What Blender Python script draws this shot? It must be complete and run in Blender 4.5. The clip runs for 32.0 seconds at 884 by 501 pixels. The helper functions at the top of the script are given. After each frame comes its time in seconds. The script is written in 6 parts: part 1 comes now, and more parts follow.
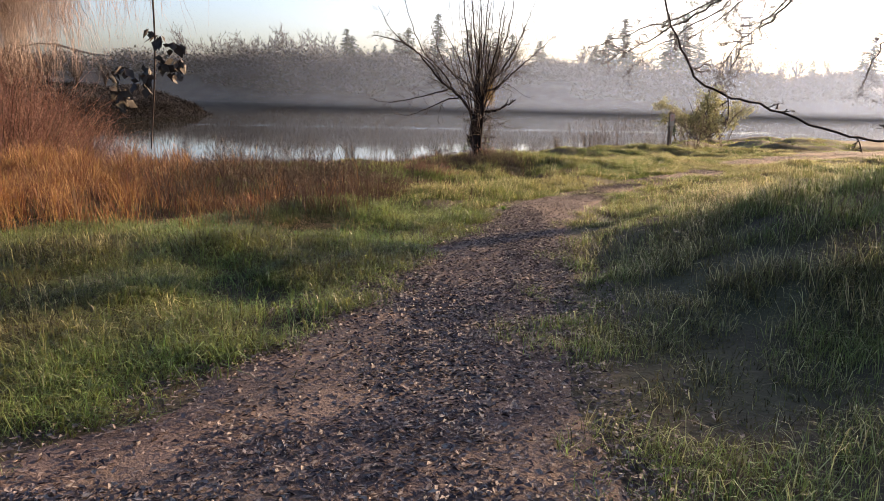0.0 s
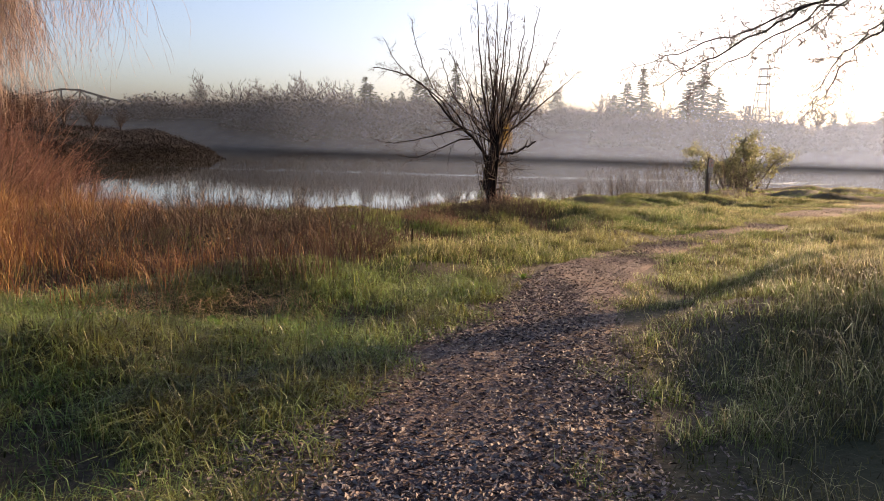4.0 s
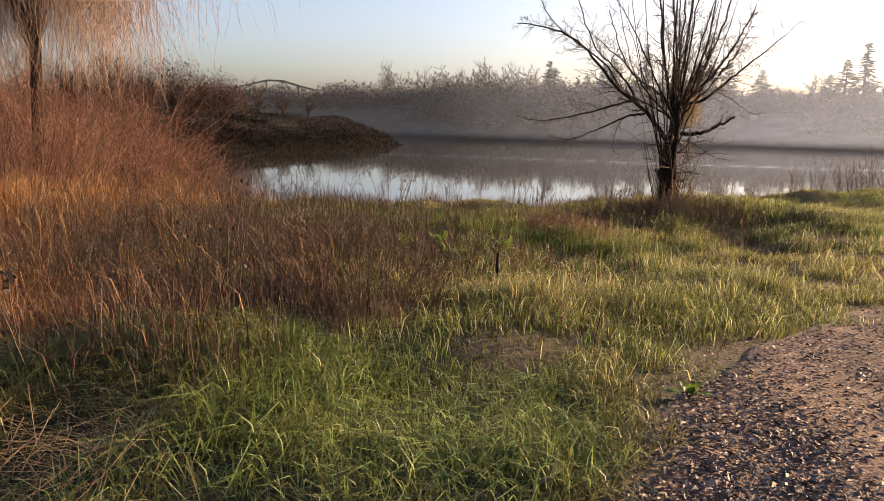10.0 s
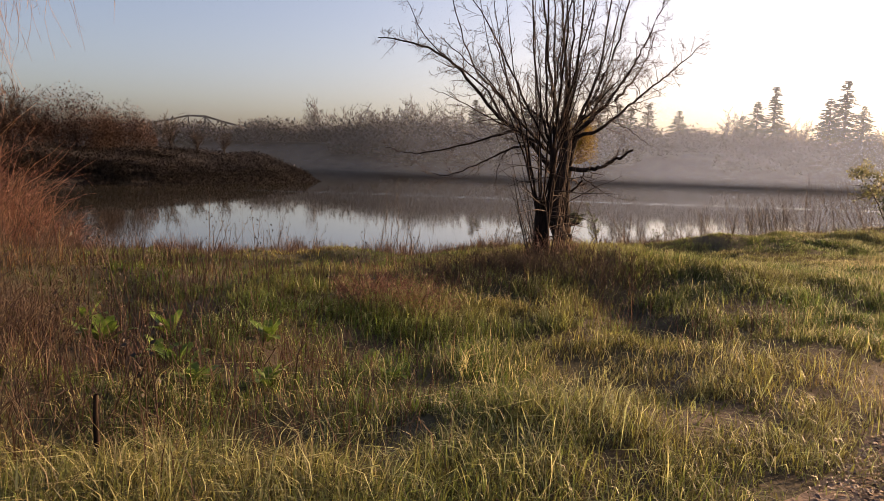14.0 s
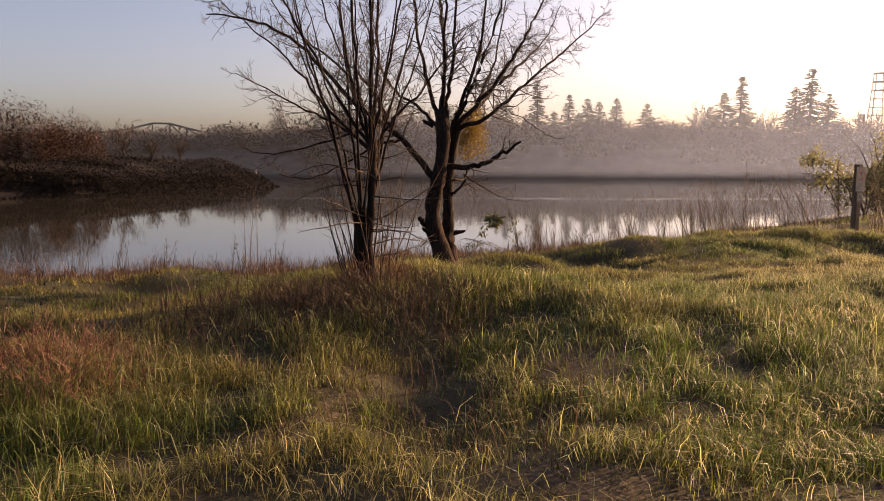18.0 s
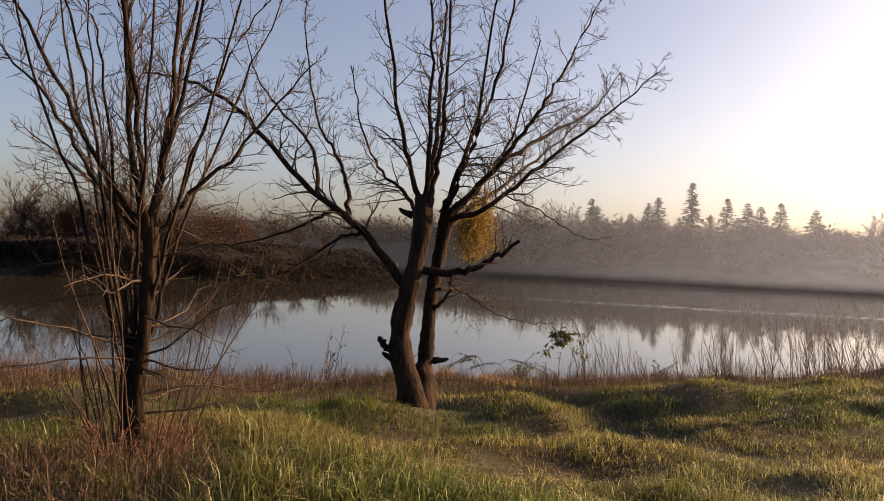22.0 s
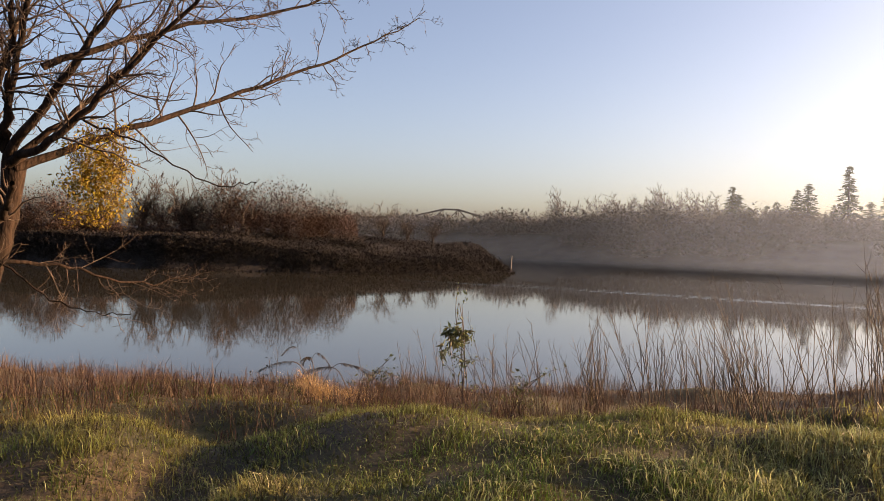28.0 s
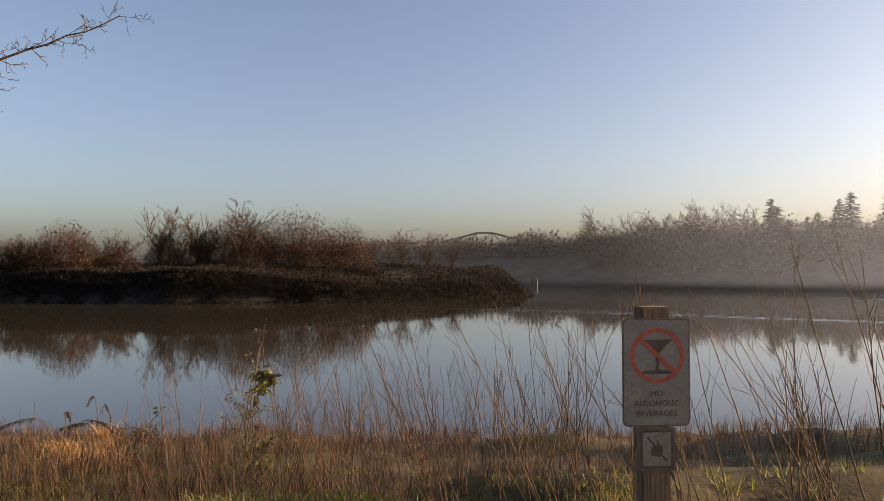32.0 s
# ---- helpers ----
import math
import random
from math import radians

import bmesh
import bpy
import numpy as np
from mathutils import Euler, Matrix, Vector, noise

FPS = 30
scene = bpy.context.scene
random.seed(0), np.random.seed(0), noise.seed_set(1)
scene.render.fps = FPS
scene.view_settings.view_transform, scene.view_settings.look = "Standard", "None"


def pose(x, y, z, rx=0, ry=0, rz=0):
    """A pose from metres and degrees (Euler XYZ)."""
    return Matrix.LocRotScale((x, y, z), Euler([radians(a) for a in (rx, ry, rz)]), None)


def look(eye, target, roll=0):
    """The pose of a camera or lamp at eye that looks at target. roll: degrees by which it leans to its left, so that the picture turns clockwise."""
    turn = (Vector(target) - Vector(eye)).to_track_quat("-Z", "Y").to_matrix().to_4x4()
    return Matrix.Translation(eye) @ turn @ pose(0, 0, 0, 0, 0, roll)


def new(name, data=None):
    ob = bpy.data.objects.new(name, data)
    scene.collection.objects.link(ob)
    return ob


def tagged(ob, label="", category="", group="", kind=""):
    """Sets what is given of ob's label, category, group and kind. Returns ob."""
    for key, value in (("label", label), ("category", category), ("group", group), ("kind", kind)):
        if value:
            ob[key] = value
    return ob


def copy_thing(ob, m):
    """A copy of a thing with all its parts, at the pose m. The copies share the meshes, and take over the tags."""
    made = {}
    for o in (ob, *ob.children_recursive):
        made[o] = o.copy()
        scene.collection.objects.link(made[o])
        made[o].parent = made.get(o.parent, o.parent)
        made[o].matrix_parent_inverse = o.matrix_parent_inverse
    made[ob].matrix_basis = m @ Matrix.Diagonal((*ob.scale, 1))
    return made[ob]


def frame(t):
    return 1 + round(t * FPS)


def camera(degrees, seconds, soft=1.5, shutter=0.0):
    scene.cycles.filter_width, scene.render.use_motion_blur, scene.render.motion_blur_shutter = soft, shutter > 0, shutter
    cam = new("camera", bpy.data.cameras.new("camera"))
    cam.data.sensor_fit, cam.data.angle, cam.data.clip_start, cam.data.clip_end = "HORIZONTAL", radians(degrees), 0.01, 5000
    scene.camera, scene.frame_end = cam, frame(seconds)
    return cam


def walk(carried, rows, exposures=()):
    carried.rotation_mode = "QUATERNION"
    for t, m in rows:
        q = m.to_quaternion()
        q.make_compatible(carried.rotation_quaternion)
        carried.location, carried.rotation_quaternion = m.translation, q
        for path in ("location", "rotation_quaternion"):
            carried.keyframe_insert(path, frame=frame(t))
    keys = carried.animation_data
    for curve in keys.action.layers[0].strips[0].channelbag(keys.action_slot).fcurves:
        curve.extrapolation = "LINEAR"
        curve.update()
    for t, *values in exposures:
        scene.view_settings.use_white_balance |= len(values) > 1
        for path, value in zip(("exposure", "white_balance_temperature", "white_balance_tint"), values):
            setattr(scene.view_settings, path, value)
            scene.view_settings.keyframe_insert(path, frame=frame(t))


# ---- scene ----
import collections

cam = camera(62.4, 32.0, soft=0.85)
PATH = [
    (0, (1.119, 0.448, 1.781), (0.972, 2.393, 1.34), 1.3),
    (0.5, (1.088, 0.779, 1.731), (0.942, 2.725, 1.291), 1.2),
    (1, (1.103, 1.175, 1.669), (0.957, 3.122, 1.234), 1.2),
    (1.5, (1.109, 1.514, 1.646), (0.963, 3.461, 1.213), 1.2),
    (2, (1.111, 1.882, 1.631), (0.967, 3.83, 1.198), 1.3),
    (2.5, (1.132, 2.299, 1.606), (0.983, 4.268, 1.288), 0.9),
    (4.5, (1.082, 3.924, 1.479), (0.876, 5.888, 1.161), 2.0),
    (5, (1.081, 4.34, 1.448), (0.853, 6.298, 1.11), 2.0),
    (5.5, (1.094, 4.707, 1.455), (0.762, 6.65, 1.116), 1.6),
    (6, (1.085, 5.074, 1.431), (0.747, 7.016, 1.093), 1.7),
    (6.5, (1.082, 5.464, 1.382), (0.74, 7.405, 1.045), 1.8),
    (7, (1.085, 5.802, 1.356), (0.741, 7.744, 1.021), 1.9),
    (7.5, (1.079, 6.185, 1.34), (0.732, 8.125, 1.002), 1.9),
    (8, (1.074, 6.593, 1.305), (0.457, 8.464, 0.96), 1.6),
    (8.5, (1.072, 6.954, 1.28), (0.386, 8.801, 0.934), 1.6),
    (9, (1.091, 7.325, 1.263), (0.407, 9.172, 0.915), 1.5),
    (9.5, (1.156, 7.677, 1.261), (0.476, 9.525, 0.908), 1.2),
    (10, (1.209, 8.023, 1.255), (0.534, 9.87, 0.891), 1.3),
    (10.5, (1.288, 8.382, 1.276), (0.678, 10.253, 0.915), 1.5),
    (11, (1.388, 8.816, 1.264), (0.851, 10.719, 0.959), 2.0),
    (11.5, (1.459, 9.218, 1.224), (0.942, 11.126, 0.922), 2.2),
    (12, (1.493, 9.634, 1.219), (0.988, 11.546, 0.922), 2.1),
    (12.5, (1.524, 10.064, 1.22), (1.018, 11.976, 0.927), 1.3),
    (13, (1.543, 10.449, 1.192), (1.042, 12.363, 0.899), 1.3),
    (13.5, (1.61, 10.837, 1.175), (1.106, 12.752, 0.897), 1.6),
    (14, (1.701, 11.183, 1.174), (1.196, 13.101, 0.914), 1.7),
    (14.5, (1.796, 11.581, 1.144), (1.294, 13.497, 0.87), 1.0),
    (16.5, (2.476, 12.425, 1.07), (1.982, 14.353, 0.875), 1.3),
    (17, (2.648, 12.879, 1.041), (2.161, 14.809, 0.847), 1.3),
    (17.5, (2.832, 13.323, 1.069), (2.385, 15.256, 0.812), -0.1),
    (18, (2.985, 13.924, 1.159), (2.537, 15.856, 0.9), -0.1),
    (18.5, (3.053, 14.443, 1.193), (2.43, 16.342, 1.1), 0.2),
    (19, (3.189, 14.845, 1.217), (2.558, 16.743, 1.171), -0.4),
    (19.5, (3.324, 15.294, 1.256), (2.668, 17.183, 1.219), -0.4),
    (20, (3.455, 15.757, 1.29), (2.786, 17.642, 1.256), 0.3),
    (20.5, (3.669, 16.234, 1.264), (2.945, 18.099, 1.247), 0.1),
    (21, (3.845, 16.676, 1.273), (3.088, 18.528, 1.265), 0.1),
    (21.5, (4.02, 17.145, 1.297), (3.235, 18.984, 1.294), 2.4),
    (22, (4.249, 17.632, 1.237), (3.407, 19.446, 1.235), 2.3),
    (22.5, (4.442, 18.145, 1.197), (3.55, 19.935, 1.198), 2.2),
    (23, (4.667, 18.582, 1.182), (3.746, 20.357, 1.185), 2.0),
    (23.5, (4.909, 19.077, 1.146), (3.942, 20.828, 1.153), 1.9),
    (24, (5.118, 19.602, 1.067), (4.131, 21.342, 1.075), 1.8),
    (24.5, (5.383, 20.079, 1.023), (4.368, 21.802, 1.037), 1.5),
    (25, (5.596, 20.543, 0.995), (4.538, 22.24, 1.007), 0.9),
    (25.5, (5.815, 21.014, 0.983), (4.741, 22.701, 0.998), 0.3),
    (27.5, (6.813, 22.616, 1.074), (5.643, 24.238, 1.045), 1.8),
    (28, (7.074, 23.029, 1.061), (5.9, 24.647, 1.031), 1.8),
    (28.5, (7.367, 23.438, 1.041), (6.177, 25.045, 1.015), 1.8),
    (29, (7.625, 23.85, 1.059), (6.416, 25.443, 1.034), 1.4),
    (29.5, (7.872, 24.329, 1.081), (6.647, 25.91, 1.058), 1.0),
    (30, (8.16, 24.758, 1.078), (6.918, 26.325, 1.057), 0.3),
    (30.5, (8.413, 25.169, 1.099), (7.161, 26.728, 1.083), -0.4),
    (31, (8.631, 25.651, 1.142), (7.379, 27.211, 1.14), -0.4),
    (31.5, (8.854, 26.05, 1.166), (7.591, 27.6, 1.196), -0.3),
    (32, (9.03, 26.534, 1.168), (7.761, 28.08, 1.203), -0.2),
]
EXPOSURES = [(0, 1.76, 6900, 16), (3, 1.62, 7100, 18), (6, 1.58, 7600, 21), (9, 1.75, 7800, 19), (10.2, 1.65, 7800, 19), (11, 1.42, 7800, 19), (14, 1.28, 8200, 24), (17, 1.28, 8800, 32), (20, 1.25, 8700, 27), (25, 1.42, 8500, 21), (28, 1.6, 8400, 21), (32, 1.35, 8200, 18)]

walk(cam, [(t, look(eye, target, roll)) for t, eye, target, roll in PATH], EXPOSURES)

# ---- sky and sun: early morning, low sun to the east ----
SUN_TURN, SUN_UP = 46.0, 14.0
world = bpy.data.worlds.new("sky")
scene.world = world
world.use_nodes = True
wn = world.node_tree
sky = wn.nodes.new("ShaderNodeTexSky")
sky.sky_type, sky.sun_disc = "NISHITA", False
sky.sun_elevation, sky.sun_rotation = radians(SUN_UP), radians(SUN_TURN)
sky.air_density, sky.dust_density, sky.ozone_density = 0.75, 3.3, 2.6
wn.links.new(sky.outputs[0], wn.nodes["Background"].inputs[0])
wn.nodes["Background"].inputs[1].default_value = 0.105
sun = new("sun", bpy.data.lights.new("sun", "SUN"))
sun.data.energy, sun.data.angle, sun.data.color = 5.0, radians(0.6), (1.0, 0.72, 0.44)
sd = Vector((math.sin(radians(SUN_TURN)) * math.cos(radians(SUN_UP)), math.cos(radians(SUN_TURN)) * math.cos(radians(SUN_UP)), math.sin(radians(SUN_UP))))
sun.matrix_world = look(sd * 60, (0, 0, 0))

# ---- materials ----
def mat(name, c1, c2, scale=6.0, rough=0.85, bump=0.3, fine=60.0, island=0.0, trans=0.0, stretch=(1, 1, 1), c3=None, patch=0.4, spec=0.3, space="Object"):
    """Two colours mixed by noise at two scales, a bump, and where wanted a change per loose piece, a third colour in wide patches and light passing through."""
    m = bpy.data.materials.new(name)
    m.use_nodes = True
    n, l = m.node_tree.nodes, m.node_tree.links
    b = n["Principled BSDF"]
    co = n.new("ShaderNodeTexCoord")
    mp = n.new("ShaderNodeMapping")
    mp.inputs["Scale"].default_value = stretch
    l.new(co.outputs[space], mp.inputs[0])
    wide, small = n.new("ShaderNodeTexNoise"), n.new("ShaderNodeTexNoise")
    wide.inputs["Scale"].default_value, small.inputs["Scale"].default_value = scale, fine
    wide.inputs["Detail"].default_value = small.inputs["Detail"].default_value = 5
    for t in (wide, small):
        l.new(mp.outputs[0], t.inputs["Vector"])
    both = n.new("ShaderNodeMath")
    both.operation = "MULTIPLY_ADD"
    l.new(small.outputs[0], both.inputs[0])
    both.inputs[1].default_value = 0.9
    off = n.new("ShaderNodeMath")
    off.operation = "SUBTRACT"
    l.new(wide.outputs[0], off.inputs[0])
    off.inputs[1].default_value = 0.45
    l.new(off.outputs[0], both.inputs[2])
    ramp = n.new("ShaderNodeValToRGB")
    ramp.color_ramp.elements[0].position, ramp.color_ramp.elements[1].position = 0.28, 0.72
    ramp.color_ramp.elements[0].color, ramp.color_ramp.elements[1].color = (*c1, 1), (*c2, 1)
    l.new(both.outputs[0], ramp.inputs[0])
    col = ramp.outputs[0]
    if c3:
        pn = n.new("ShaderNodeTexNoise")
        pn.inputs["Scale"].default_value, pn.inputs["Detail"].default_value = patch, 4
        l.new(co.outputs[space], pn.inputs["Vector"])
        pr = n.new("ShaderNodeValToRGB")
        pr.color_ramp.elements[0].position, pr.color_ramp.elements[1].position = 0.42, 0.62
        l.new(pn.outputs[0], pr.inputs[0])
        mx = n.new("ShaderNodeMixRGB")
        l.new(pr.outputs[0], mx.inputs[0])
        l.new(col, mx.inputs[1])
        mx.inputs[2].default_value = (*c3, 1)
        col = mx.outputs[0]
    if island:
        g = n.new("ShaderNodeNewGeometry")
        hs = n.new("ShaderNodeHueSaturation")
        v = n.new("ShaderNodeMapRange")
        v.inputs[3].default_value, v.inputs[4].default_value = 1 - island, 1 + island
        l.new(g.outputs["Random Per Island"], v.inputs[0])
        hu = n.new("ShaderNodeMapRange")
        hu.inputs[3].default_value, hu.inputs[4].default_value = 0.5 - 0.05 * island, 0.5 + 0.05 * island
        l.new(g.outputs["Random Per Island"], hu.inputs[0])
        l.new(v.outputs[0], hs.inputs["Value"])
        l.new(hu.outputs[0], hs.inputs["Hue"])
        l.new(col, hs.inputs["Color"])
        col = hs.outputs[0]
    l.new(col, b.inputs["Base Color"])
    b.inputs["Roughness"].default_value = rough
    b.inputs["Specular IOR Level"].default_value = spec
    if bump:
        bp = n.new("ShaderNodeBump")
        bp.inputs["Strength"].default_value, bp.inputs["Distance"].default_value = bump, 0.02
        l.new(both.outputs[0], bp.inputs["Height"])
        l.new(bp.outputs[0], b.inputs["Normal"])
    if trans:
        tr, ms = n.new("ShaderNodeBsdfTranslucent"), n.new("ShaderNodeMixShader")
        l.new(col, tr.inputs[0])
        ms.inputs[0].default_value = trans
        l.new(b.outputs[0], ms.inputs[1])
        l.new(tr.outputs[0], ms.inputs[2])
        l.new(ms.outputs[0], n["Material Output"].inputs[0])
    return m


SOIL = mat("soil", (0.032, 0.024, 0.017), (0.085, 0.062, 0.04), 1.5, 0.95, 0.6, 25, c3=(0.042, 0.042, 0.02), patch=0.5)
# soil of the wooded point, its shade put into the colour
SHADED_SOIL = mat("scrub_soil", (0.012, 0.010, 0.009), (0.032, 0.025, 0.021), 0.4, 0.95, 0.6, 6)
BANK_SOIL = mat("bank_soil", (0.0216, 0.0209, 0.018), (0.0504, 0.0461, 0.0374), 0.3, 0.95, 0.5, 4)
DIRT = mat("path_dirt", (0.064, 0.0431, 0.0377), (0.131, 0.0915, 0.0792), 2.0, 0.95, 0.7, 45, c3=(0.19, 0.13, 0.09), patch=0.6)
LITTER = mat("leaf_litter", (0.078, 0.0515, 0.0449), (0.191, 0.145, 0.128), 9, 0.65, 0.2, 80, island=0.75)
GRASS = mat("grass", (0.0446, 0.0757, 0.0119), (0.122, 0.156, 0.0357), 2.0, 0.45, 0, 30, island=0.75, trans=0.55, c3=(0.19, 0.17, 0.06), patch=0.35, spec=0.4)
GRASS_LUSH = mat("lush_grass", (0.0617, 0.0982, 0.0218), (0.225, 0.26, 0.0756), 2.0, 0.45, 0, 30, island=0.8, trans=0.45, c3=(0.11, 0.10, 0.035), patch=0.5, spec=0.4)
TURF = mat("turf", (0.0325, 0.0435, 0.011), (0.0981, 0.106, 0.0309), 1.2, 0.7, 0, 14, island=0.7, trans=0.4, c3=(0.09, 0.07, 0.028), patch=0.7)
GRASS_DRY = mat("dry_grass", (0.178, 0.0808, 0.034), (0.365, 0.187, 0.0808), 1.5, 0.6, 0, 30, island=0.65, trans=0.3, c3=(0.20, 0.095, 0.045), patch=0.5)
GRASS_RED = mat("rust_grass", (0.0459, 0.0259, 0.0199), (0.116, 0.0684, 0.0455), 2.0, 0.75, 0, 30, island=0.5, trans=0.25)
GRASS_DEW = mat("dewy_blade", (0.176, 0.205, 0.0738), (0.336, 0.353, 0.18), 3.0, 0.5, 0, 30, island=0.5, trans=0.5, c3=(0.42, 0.37, 0.19), patch=0.5, spec=0.35)
STRAW = mat("straw", (0.36, 0.22, 0.11), (0.55, 0.38, 0.2), 4, 0.7, 0, 30, island=0.4, trans=0.2)
STEM = mat("dead_stem", (0.0403, 0.026, 0.0186), (0.0961, 0.0651, 0.0434), 6, 0.8, 0, 40, island=0.5)
STEM_RED = mat("red_twig", (0.153, 0.0714, 0.0528), (0.267, 0.139, 0.106), 3, 0.6, 0, 30, island=0.5, trans=0.35)
BARK = mat("bark", (0.00789, 0.0057, 0.00458), (0.0377, 0.0236, 0.0176), 7, 0.95, 1.0, 34, stretch=(1, 1, 0.22), spec=0.12)
TWIG = mat("twig_bark", (0.033, 0.0228, 0.0168), (0.078, 0.054, 0.0408), 9, 0.85, 0.3, 60)
TWIG_GREY = mat("grey_twig", (0.128, 0.09, 0.077), (0.257, 0.18, 0.149), 3, 0.7, 0, 30, island=0.4, trans=0.15)
# far bark, twigs, needles and brush: distance haze put into the base colours
BARK_HAZED = mat("far_bark", (0.0562, 0.049, 0.048), (0.0994, 0.0878, 0.0828), 0.8, 0.9, 0.2, 6)
TWIG_HAZED = mat("far_twigs", (0.0648, 0.0563, 0.0533), (0.112, 0.0979, 0.0907), 0.5, 0.9, 0, 4, island=0.3)
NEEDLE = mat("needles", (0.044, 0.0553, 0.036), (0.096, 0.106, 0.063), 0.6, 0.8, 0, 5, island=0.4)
BRUSH_HAZED = mat("far_brush", (0.0562, 0.0514, 0.048), (0.108, 0.0958, 0.085), 0.15, 0.9, 0, 3, island=0.12)
# scrub of the wooded point, darkened in colour to stand for shade
BRUSH_SHADED = mat("dark_scrub", (0.0099, 0.00715, 0.00605), (0.0248, 0.0182, 0.0149), 0.3, 0.9, 0, 3, island=0.35)
BUSH_LEAF = mat("bush_leaf", (0.13, 0.135, 0.06), (0.27, 0.26, 0.13), 9, 0.5, 0.1, 50, island=0.5, trans=0.5)
BRUSH_RED = mat("rusty_brush", (0.05, 0.028, 0.021), (0.105, 0.058, 0.042), 0.15, 0.9, 0, 3, island=0.35)
LEAF = mat("leaf", (0.0473, 0.0615, 0.022), (0.105, 0.115, 0.0385), 9, 0.45, 0.1, 50, island=0.4, trans=0.35)
LEAF_BRIGHT = mat("dock_leaf", (0.055, 0.105, 0.016), (0.14, 0.215, 0.04), 7, 0.4, 0.2, 40, island=0.3, trans=0.45)
LEAF_GOLD = mat("mistletoe_leaf", (0.122, 0.0806, 0.00882), (0.254, 0.161, 0.0196), 9, 0.5, 0.1, 40, island=0.5, trans=0.4)
LEAF_DARK = mat("withered_leaf", (0.02, 0.016, 0.012), (0.05, 0.038, 0.03), 12, 0.7, 0.2, 40, island=0.4)
STEEL = mat("rusty_steel", (0.05, 0.042, 0.038), (0.10, 0.085, 0.075), 1.0, 0.7, 0.1, 12)
POST_WOOD = mat("post_wood", (0.10, 0.065, 0.045), (0.20, 0.135, 0.09), 8, 0.85, 0.8, 50, stretch=(1, 1, 0.1))
# white held this dark to put the sign's shade into its colour
SIGN_WHITE = mat("sign_white", (0.175, 0.154, 0.14), (0.245, 0.22, 0.199), 9, 0.5, 0.05, 70)
SIGN_RED = mat("sign_red", (0.35, 0.07, 0.045), (0.45, 0.11, 0.07), 12, 0.5, 0, 60)
SIGN_INK = mat("sign_ink", (0.06, 0.045, 0.04), (0.12, 0.08, 0.07), 14, 0.5, 0, 70)
SIGN_EDGE = mat("sign_edge", (0.10, 0.07, 0.06), (0.16, 0.12, 0.10), 14, 0.5, 0, 70)
PLASTER = mat("plaster", (0.42, 0.38, 0.33), (0.55, 0.5, 0.45), 0.5, 0.9, 0, 6)
ROOFING = mat("roofing", (0.14, 0.11, 0.10), (0.22, 0.17, 0.15), 0.7, 0.9, 0, 6)
PANE = mat("pane", (0.03, 0.035, 0.04), (0.05, 0.055, 0.06), 1, 0.1, 0, 6)


def water_material():
    m = bpy.data.materials.new("river_water")
    m.use_nodes = True
    n, l = m.node_tree.nodes, m.node_tree.links
    b = n["Principled BSDF"]
    b.inputs["Base Color"].default_value = (0.035, 0.032, 0.026, 1)
    b.inputs["Roughness"].default_value, b.inputs["IOR"].default_value = 0.035, 1.33
    b.inputs["Specular IOR Level"].default_value = 0.75
    co, mp, no, wv, bp = [n.new("ShaderNode" + k) for k in ("TexCoord", "Mapping", "TexNoise", "TexNoise", "Bump")]
    mp.inputs["Scale"].default_value = (0.25, 1.0, 1.0)
    l.new(co.outputs["Object"], mp.inputs[0])
    no.inputs["Scale"].default_value, wv.inputs["Scale"].default_value = 1.6, 0.12
    l.new(mp.outputs[0], no.inputs["Vector"])
    l.new(mp.outputs[0], wv.inputs["Vector"])
    mul = n.new("ShaderNodeMath")
    mul.operation = "MULTIPLY"
    l.new(no.outputs[0], mul.inputs[0])
    l.new(wv.outputs[0], mul.inputs[1])
    bp.inputs["Strength"].default_value, bp.inputs["Distance"].default_value = 0.10, 0.03
    l.new(mul.outputs[0], bp.inputs["Height"])
    l.new(bp.outputs[0], b.inputs["Normal"])
    return m


